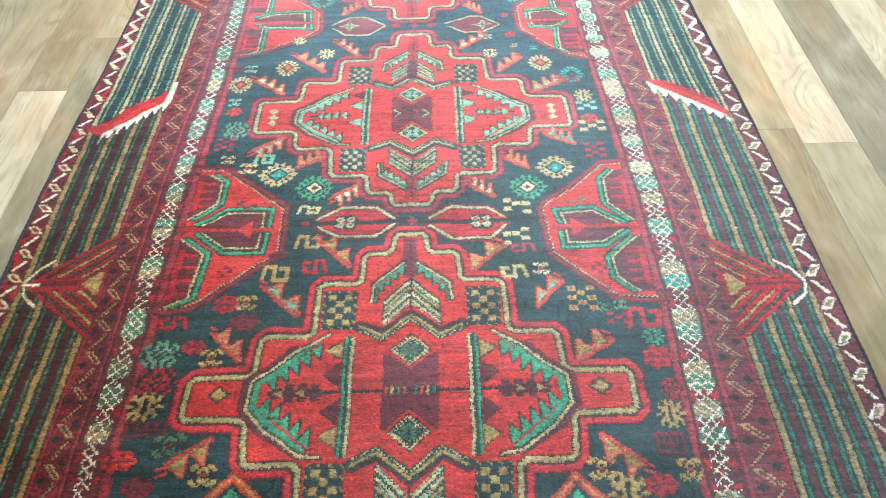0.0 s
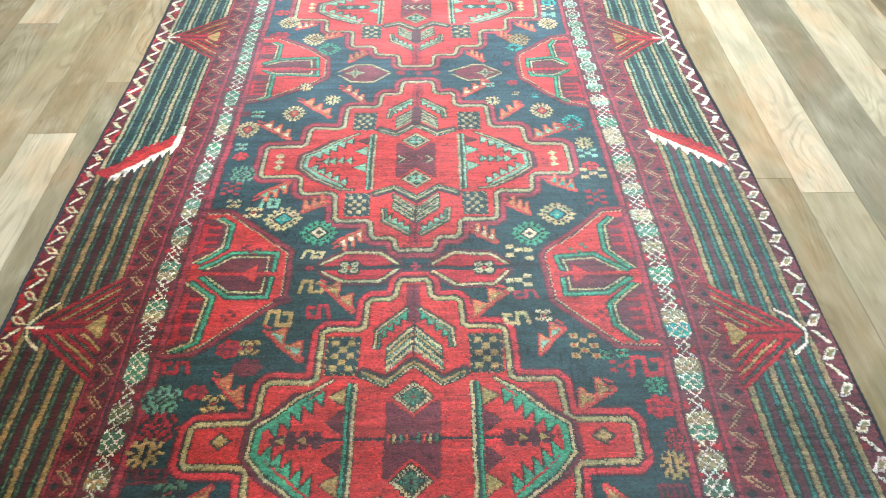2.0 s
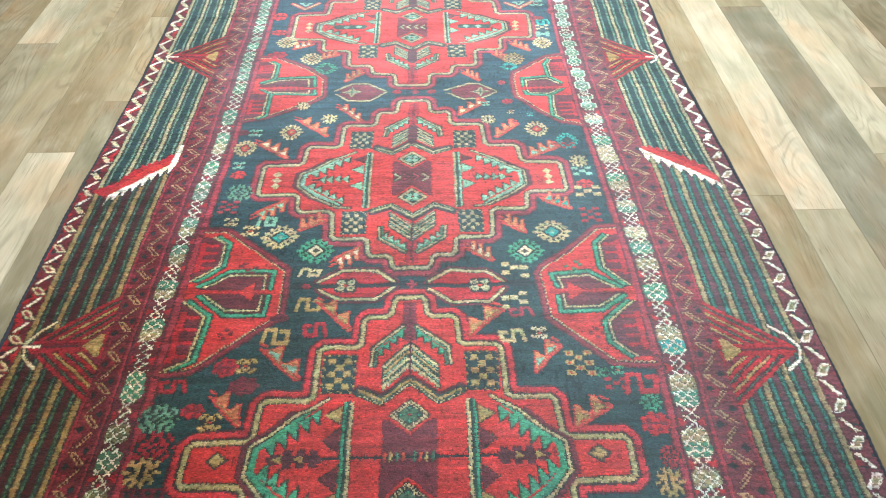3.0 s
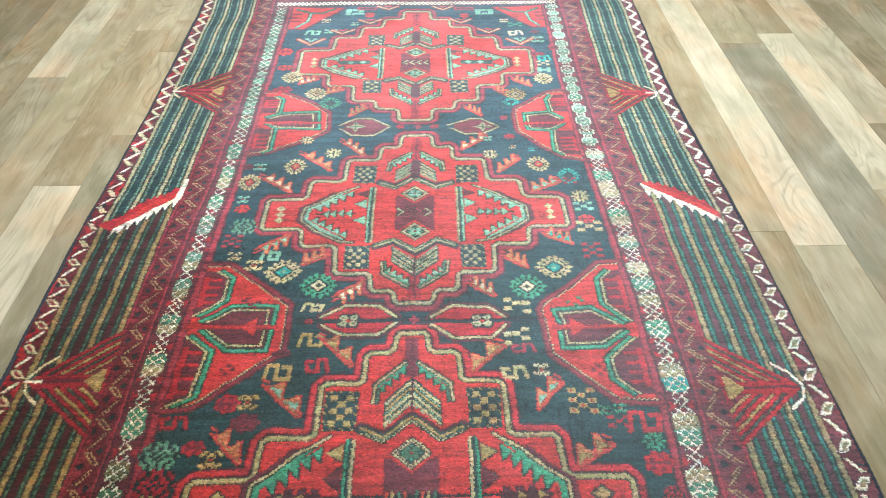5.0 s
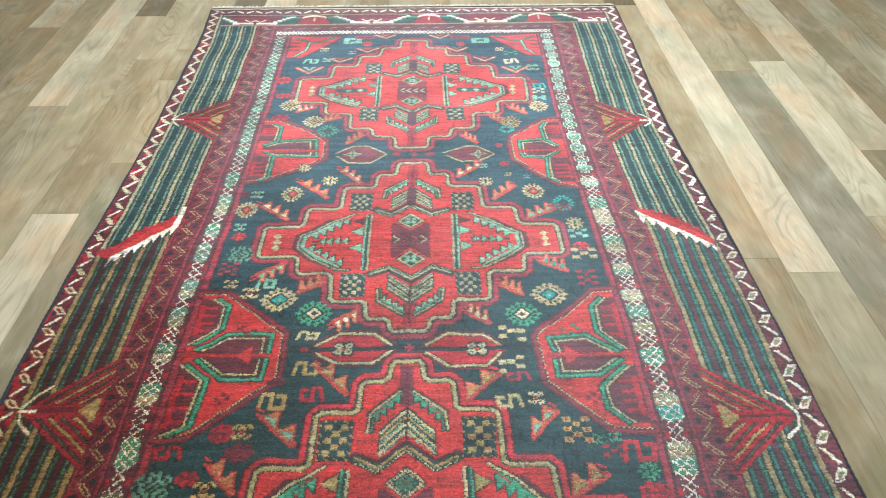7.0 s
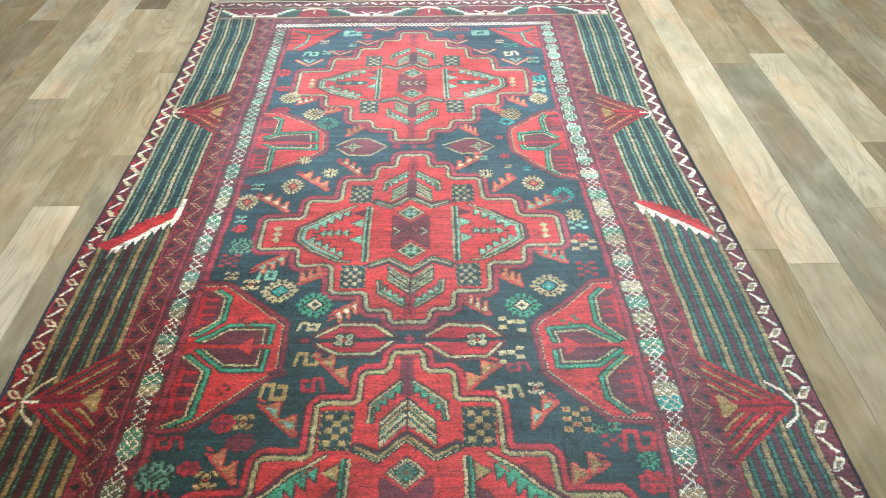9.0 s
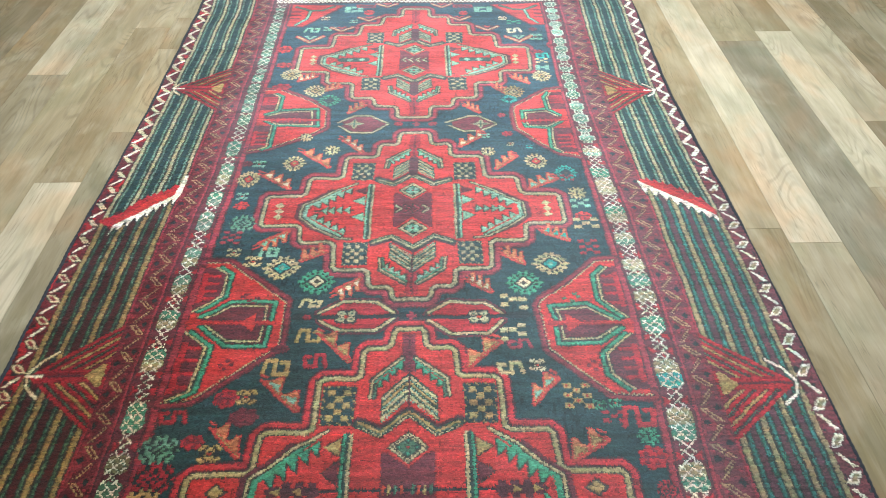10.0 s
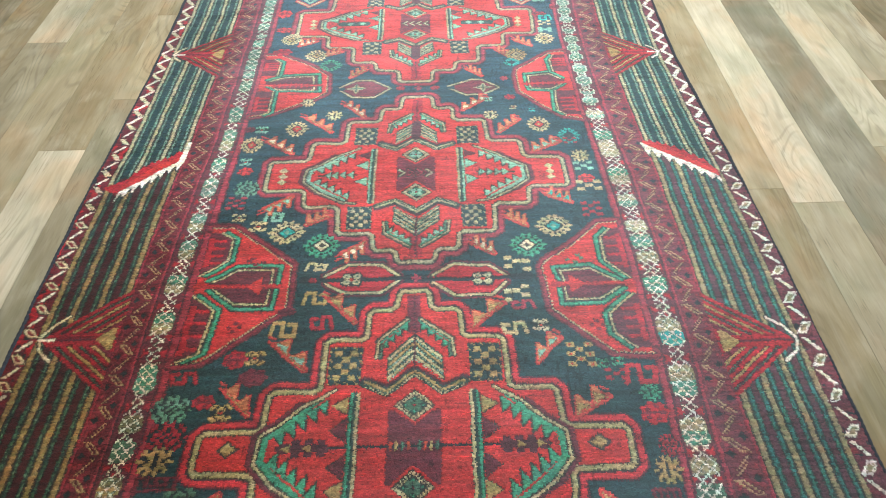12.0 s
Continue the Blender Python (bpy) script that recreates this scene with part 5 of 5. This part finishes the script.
# plain mirrored fillers towards the near end
for mu in (-1, 1):
    rosette((mu * 0.30, -0.520), 0.026, 0.026, "gold", "ink")
    rosette((mu * 0.21, -0.500), 0.026, 0.024, "teal", "cream")
    small_flower((mu * 0.34, -0.575), 0.020, "brick")
    cross_flower((mu * 0.16, -0.580), 0.018, "gold")
    berry((mu * 0.25, -0.575), 0.018, 0.014, "red")


# ---- knots to meshes ----
def edge_east(v):
    return -0.017 * np.exp(-((v - 0.72) / 0.34) ** 2) + 0.004


def edge_west(v):
    return 0.007 * np.exp(-((v - 0.66) / 0.30) ** 2) - 0.016 * np.clip((v - 1.15) / 0.25, 0, 1) ** 1.5 - 0.004 * np.exp(-((v - 0.15) / 0.2) ** 2)


def lay(u, v):
    """Where a point of the weave lies on the floor: the sides pull in and out a little, and the cloth is not quite flat."""
    r = np.clip((np.abs(u) - 0.15) / 0.5, 0, 1)
    x = u + np.where(u > 0, edge_east(v), edge_west(v)) * r * r * (3 - 2 * r)
    sway = np.where(u > 0, np.interp(v, (-0.45, -0.31, -0.15, 0.05, 0.3, 0.45, 1.15), (-0.010, -0.004, 0.006, 0.006, -0.003, -0.010, -0.011)),
                    -np.interp(v, (-0.4, -0.1, 0.1, 0.32), (0.012, 0.012, 0.008, 0.0)))
    x = x + sway * np.exp(-((np.abs(u) - 0.408) / 0.050) ** 2)
    z = 0.0080 + 0.0007 * np.sin(5.1 * v + 2.0 * u) + 0.0006 * np.sin(9.0 * u - 3.3 * v + 1.0) + 0.0004 * np.sin(23.0 * v + 7 * u)
    return x, v + 0.004 * np.sin(4.0 * u) * np.clip(v - 1.0, 0, 1), z


rug = new("rug")
tagged(rug, "worn red and navy knotted wool rug on an oak-look floor", "rug")
eu, ev = np.meshgrid(-HALF + np.arange(NU + 1) * KNOT, V0 + np.arange(NV + 1) * KNOT)
PX, PY, PZ = lay(eu, ev)
# dark, corroded dyes lie lower than the rest of the pile
low = np.array([{"dark": -0.0007, "ink": -0.0004, "plum": -0.0003, "navy": -0.0002, "white": 0.0002, "gold": 0.0002}.get(d, 0.0) for d in DYE_NAMES])[dye_of]
pad = np.pad(low, 1, mode="edge")
PZ = PZ + (pad[:-1, :-1] + pad[1:, :-1] + pad[:-1, 1:] + pad[1:, 1:]) / 4
PZ = PZ + np.random.RandomState(3).normal(0, 0.00018, PZ.shape)
table = np.array([DYES[d] for d in DYE_NAMES])
# every knot, two cells wide, takes the dye a little differently
knots = np.repeat(np.random.RandomState(4).normal(1.0, 0.19, (NV, NU // 2 + 1)), 2, axis=1)[:, :NU] + np.random.RandomState(5).normal(0, 0.06, (NV, NU))
lot = knots * (1 + 0.12 * soft_noise(0.05, 21) + 0.10 * soft_noise(0.014, 22))
rows_lot = 1 + 0.06 * np.repeat(np.random.RandomState(6).uniform(-1, 1, NV // 3 + 1), 3)[:NV]
# outlines are knotted in dark, corroded wool: the knots where two dyes meet
meet = np.zeros((NV, NU), bool)
meet[:, 1:] |= dye_of[:, 1:] != dye_of[:, :-1]
meet[1:, :] |= dye_of[1:, :] != dye_of[:-1, :]
lot = np.where(meet & (np.random.RandomState(7).uniform(0, 1, (NV, NU)) < 0.85), lot * np.where(table[dye_of][..., 1] > 0.3, 0.86, 0.72), lot)
# abrash: short weft-wise streaks and cloudy fading
lot = lot * (1 + 0.21 * soft_noise(0.024, 81, 0.0026) + 0.14 * soft_noise(0.060, 82, 0.0040) + 0.12 * soft_noise(0.11, 83))
# worn spots where the pile is down to the dark foundation, and old fold lines across the weft
worn = (soft_noise(0.0075, 41) + 0.5 * soft_noise(0.03, 42) + np.random.RandomState(43).normal(0, 0.22, (NV, NU))) > 1.05
lot = np.where(worn, lot * 0.5, lot)
lot = lot * np.where(soft_noise(0.018, 84, 0.009) + 0.6 * soft_noise(0.07, 85) > 0.72, np.where(dye_of == DYE_NAMES.index("red"), 0.88, 0.70), 1.0)
for fold_v, fold_u0, fold_u1, depth in ((-0.234, 0.43, 0.60, 0.35), (0.0, -0.60, 0.62, 0.25), (0.297, -0.4, 0.4, 0.15), (-0.108, -0.66, -0.36, 0.3), (0.575, -0.6, 0.6, 0.15)):
    line_v = fold_v + 0.002 * np.sin(GU * 11 + fold_v)
    lot = np.where((np.abs(GV - line_v) < 0.0016) & (GU > fold_u0) & (GU < fold_u1), lot * (1 - depth), lot)
# thin pale streaks along the weft where the tips have worn
lot = np.where((dye_of == DYE_NAMES.index("red")) & (soft_noise(0.016, 86, 0.0022) > 0.55), lot * 1.28, lot)
# small dark dashes along the warp in the indigo, where the wool has corroded
blue = np.isin(dye_of, [DYE_NAMES.index(d) for d in ("navy", "deep", "moss")])
lot = np.where(blue & (soft_noise(0.0036, 87, 0.010) + 0.6 * soft_noise(0.06, 88) > 0.78), lot * 0.48, lot)
# tips of the worn pile lie over the neighbouring knots
tips = np.pad(table[dye_of], ((1, 1), (1, 1), (0, 0)), mode="edge")
tips = (tips[:-2, 1:-1] + tips[2:, 1:-1] + tips[1:-1, :-2] + tips[1:-1, 2:]) / 4
blend = np.clip(0.16 + 0.22 * soft_noise(0.05, 89), 0.0, 0.5)[..., None]
knot_colour = (table[dye_of] * (1 - blend) + tips * blend) * (lot * rows_lot[:, None])[..., None]
# the dyes are uneven in hue too
warm, cold = soft_noise(0.020, 91, 0.005) + 0.6 * soft_noise(0.006, 92), soft_noise(0.024, 94, 0.006) + 0.6 * soft_noise(0.007, 95)
knot_colour = knot_colour * np.stack([1 + 0.13 * warm, 1 - 0.06 * warm + 0.05 * cold, 1 + 0.17 * cold], -1)
# bluish light veil put into the far navy; the near navy is greener
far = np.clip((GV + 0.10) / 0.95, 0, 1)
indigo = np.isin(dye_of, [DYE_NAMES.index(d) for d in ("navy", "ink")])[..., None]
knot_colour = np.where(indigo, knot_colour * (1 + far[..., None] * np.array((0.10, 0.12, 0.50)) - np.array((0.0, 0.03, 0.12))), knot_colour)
# pale bluish light haze over east and far end, painted into the dyes
haze = np.clip((GU + 0.58) / 0.90, 0, 1) ** 1.2 * (0.65 + 0.35 * np.clip((GV + 0.35) / 0.40, 0, 1))
haze = (np.maximum(haze, 0.85 * np.clip((GV + 0.02) / 0.60, 0, 1)) * (1 + 0.2 * soft_noise(0.09, 51)))[..., None]
# less of the painted haze over the striped panels
less_haze = np.clip((np.abs(GU) - 0.44) / 0.06, 0, 1) * np.where(GU < 0, 0.70, 0.35)
haze = haze * (1 - less_haze[..., None])
knot_colour = knot_colour * (1 + 0.20 * haze * np.clip(1 - 4.0 * knot_colour[..., 1:2], 0, 1)) + np.array((0.037, 0.053, 0.065)) * haze
# shade over the near western corner, put into the dyes
corner_shade = np.clip((-GU - 0.05) / 0.45, 0, 1) * np.clip((0.22 - GV) / 0.40, 0, 1) * (1 + 0.25 * soft_noise(0.07, 52))
knot_colour = np.clip(knot_colour * (1 - corner_shade[..., None] * np.array((0.14, 0.28, 0.47))), 0.002, 0.90)


def pile_mesh(name, pid):
    jj, ii = np.nonzero(part_of == pid)
    if len(jj) == 0:
        return None
    corner = np.stack([jj * (NU + 1) + ii, jj * (NU + 1) + ii + 1, (jj + 1) * (NU + 1) + ii + 1, (jj + 1) * (NU + 1) + ii], 1)
    used, idx = np.unique(corner.ravel(), return_inverse=True)
    me = bpy.data.meshes.new(name)
    me.vertices.add(len(used))
    me.vertices.foreach_set("co", np.stack([PX.ravel()[used], PY.ravel()[used], PZ.ravel()[used]], 1).astype(np.float32).ravel())
    me.loops.add(len(idx))
    me.loops.foreach_set("vertex_index", idx.astype(np.int32).ravel())
    me.polygons.add(len(jj))
    me.polygons.foreach_set("loop_start", np.arange(0, 4 * len(jj), 4, dtype=np.int32))
    c = np.ones((len(jj), 4), np.float32)
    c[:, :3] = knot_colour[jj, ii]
    me.update(calc_edges=True)
    at_ = me.attributes.new("dye", "FLOAT_COLOR", "FACE")
    at_.data.foreach_set("color", c.ravel())
    me.materials.append(WOOL)
    me.validate()
    return me


made = {}
for pid, (name, parent, label) in enumerate(RUG_PARTS):
    me = pile_mesh(name, pid)
    if me is None:
        continue
    ob = new(name, me)
    ob.parent = made.get(parent, rug)
    tagged(ob, label)
    made[pid] = ob

# foundation under the pile, selvedge cords and end fringes
bm = bmesh.new()
n = 60
prof = [V0 - 0.004 + (V1 - V0 + 0.008) * k / n for k in range(n + 1)]
rings = []
for v in prof:
    xe, _, _ = lay(np.array(HALF), np.array(v))
    xw, _, _ = lay(np.array(-HALF), np.array(v))
    rings.append([bm.verts.new((float(xw), v, 0.0006)), bm.verts.new((float(xe), v, 0.0006)), bm.verts.new((float(xe), v, 0.0052)), bm.verts.new((float(xw), v, 0.0052))])
for r0, r1 in zip(rings, rings[1:]):
    for k in range(4):
        bm.faces.new((r0[k], r0[(k + 1) % 4], r1[(k + 1) % 4], r1[k]))
bm.faces.new(rings[0][::-1])
bm.faces.new(rings[-1])
bmesh.ops.recalc_face_normals(bm, faces=bm.faces)
part("foundation", bm, FOUNDATION, rug, "woven wool foundation under the pile")

for s in (-1, 1):
    bm = bmesh.new()
    m, sides = 700, 8
    rings = []
    for k in range(m + 1):
        v = V0 - 0.003 + (V1 - V0 + 0.006) * k / m
        x, y, _ = lay(np.array(s * HALF), np.array(v))
        wob = 0.0006 * math.sin(v * 61) + 0.0005 * math.sin(v * 23 + s)
        r = 0.0042 * (1 + 0.08 * math.sin(v * 1400))
        rings.append([bm.verts.new((float(x) + s * 0.0012 + wob + r * 1.15 * math.cos(q), float(y), 0.0048 + r * math.sin(q)))
                      for q in [2 * math.pi * i / sides for i in range(sides)]])
    for r0, r1 in zip(rings, rings[1:]):
        for k in range(sides):
            f = bm.faces.new((r0[k], r0[(k + 1) % sides], r1[(k + 1) % sides], r1[k]))
            f.smooth = True
    bm.faces.new(rings[0]), bm.faces.new(rings[-1])
    bmesh.ops.recalc_face_normals(bm, faces=bm.faces)
    part("selvedge", bm, SELVEDGE, rug, "dark overcast selvedge cord")


def fringe(v, e):
    bm = bmesh.new()
    r = random.Random(8)
    # woven kilim strip, then cut tufts
    a = [lay(np.array(u), np.array(v))[0] for u in np.linspace(-HALF, HALF, 80)]
    rows = []
    for dv, z in ((-0.003, 0.0085), (0.010, 0.0078), (0.018, 0.006)):
        rows.append([bm.verts.new((float(x), v + e * (dv + 0.0012 * math.sin(i * 1.7)), z + 0.0006 * math.sin(i * 2.3))) for i, x in enumerate(a)])
    for r0, r1 in zip(rows, rows[1:]):
        for k in range(len(a) - 1):
            bm.faces.new((r0[k], r0[k + 1], r1[k + 1], r1[k]))
    for k in range(1100):
        u = -HALF + 2 * HALF * (k + r.uniform(0.1, 0.9)) / 1100
        x = float(lay(np.array(u), np.array(v))[0])
        ln, lean, wd = r.uniform(0.016, 0.036), r.uniform(-0.011, 0.011), r.uniform(0.0014, 0.0024)
        loop = []
        for t in (0.0, 0.35, 0.7, 1.0):
            px, py = x + lean * t * t, v + e * (0.004 + ln * t)
            pz = 0.0075 * (1 - t) ** 1.5 + 0.0022 + r.uniform(0, 0.002)
            wv = wd * (1.0, 1.15, 1.0, 0.6)[int(t * 3)]
            loop.append([bm.verts.new((px - wv, py, pz)), bm.verts.new((px, py, pz + wv)), bm.verts.new((px + wv, py, pz)), bm.verts.new((px, py, pz - wv))])
        for r0, r1 in zip(loop, loop[1:]):
            for q in range(4):
                bm.faces.new((r0[q], r0[(q + 1) % 4], r1[(q + 1) % 4], r1[q]))
        bm.faces.new(loop[-1])
    ob = part("fringe", bm, FRINGE, rug, "short cream cut fringe")
    tagged(ob, kind="stuff")


fringe(V1, 1)
fringe(V0, -1)

# ---- floor: printed oak strips in staggered rows ----
TONES = {
    "cream": (0.432, 0.391, 0.288), "oat": (0.374, 0.329, 0.232), "sand": (0.327, 0.279, 0.183), "tan": (0.274, 0.227, 0.142),
    "bone": (0.478, 0.430, 0.326), "grey": (0.276, 0.243, 0.166), "taupe": (0.221, 0.184, 0.117), "dark": (0.152, 0.124, 0.077), "slate": (0.250, 0.232, 0.170),
}
# joints between rows of boards, from west to east
JOINTS = [-1.220 - 0.105 * k for k in range(11, 0, -1)] + [-1.220, -1.117, -1.015, -0.911, -0.812, -0.712]
JOINTS += [-0.712 + 1.447 / 14 * k for k in range(1, 15)] + [0.840, 0.970, 1.076, 1.196, 1.292, 1.400]
JOINTS += [1.400 + 0.105 * k for k in range(1, 6)]
LENGTH = 1.22
# strips of a row (its western joint) that can be told apart: where each begins, and its tone
STRIPS = {
    -1.325: ((0.62, "tan"),), -1.220: ((0.30, "taupe"), (1.304, "oat")), -1.117: ((0.40, "tan"),),
    -1.015: ((-0.20, "grey"), (0.829, "cream")), -0.911: ((0.16, "sand"), (1.382, "dark")),
    -0.812: ((-0.45, "bone"), (0.386, "tan"), (1.085, "sand")), -0.712: ((-0.50, "grey"), (0.569, "sand"), (0.961, "tan"), (1.145, "sand")),
    0.632: ((0.22, "sand"),), 0.735: ((-0.70, "oat"), (0.179, "bone"), (1.66, "tan")), 0.840: ((-0.24, "slate"), (0.984, "sand")),
    0.970: ((-0.50, "sand"), (0.344, "cream"), (1.041, "tan")), 1.076: ((-0.30, "taupe"), (0.588, "oat")),
    1.196: ((0.44, "taupe"),), 1.292: ((0.55, "grey"),), 1.400: ((0.50, "tan"),),
}
floor = new("floor")
tagged(floor, "oak-look vinyl strip floor in mixed cream, tan and grey boards", "floor", kind="structure")
bm = bmesh.new()
box(bm, RX0 - WT, RX1 + WT, RY0 - WT, RY1 + WT, -0.06, -0.004)
part("underlay", bm, GROUT, floor, "dark underlay beneath the strips")
rng = random.Random(11)
plank_meshes = {}


def plank_mesh(wide, long_):
    key = (round(wide, 4), round(long_, 3))
    if key not in plank_meshes:
        b = bmesh.new()
        g, c = 0.00025, 0.0005
        w, h = wide / 2 - g, long_ / 2 - g
        rings = [[b.verts.new((sx * (w - i), sy * (h - i), z)) for sx, sy in ((-1, -1), (1, -1), (1, 1), (-1, 1))]
                 for i, z in ((0, -0.004), (0, -0.0003), (c, 0.0))]
        for r0, r1 in zip(rings, rings[1:]):
            for k in range(4):
                b.faces.new((r0[k], r0[(k + 1) % 4], r1[(k + 1) % 4], r1[k]))
        b.faces.new(rings[-1])
        me = bpy.data.meshes.new("plank")
        b.to_mesh(me)
        b.free()
        me.materials.append(PLANK)
        plank_meshes[key] = me
    return plank_meshes[key]


for x0, x1 in zip(JOINTS, JOINTS[1:]):
    known = [STRIPS[k] for k in STRIPS if abs(k - x0) < 0.004]
    cuts = list(known[0]) if known else [(rng.uniform(0, LENGTH), None)]
    while cuts[0][0] > RY0:
        cuts.insert(0, (cuts[0][0] - LENGTH, None))
    while cuts[-1][0] < RY1:
        cuts.append((cuts[-1][0] + LENGTH, None))
    for (y0, tone), (y1, _) in zip(cuts, cuts[1:]):
        y0, y1 = max(y0, RY0), min(y1, RY1)
        tone = tone or rng.choice(("cream", "sand", "tan", "tan", "grey", "grey", "taupe", "dark"))
        if y1 - y0 < 0.03:
            continue
        ob = new("plank", plank_mesh(x1 - x0, y1 - y0))
        ob.location = ((x0 + x1) / 2, (y0 + y1) / 2, 0)
        f = rng.uniform(0.95, 1.05)
        ob.color = (*[c * f for c in TONES[tone]], 1)
        ob.parent = floor
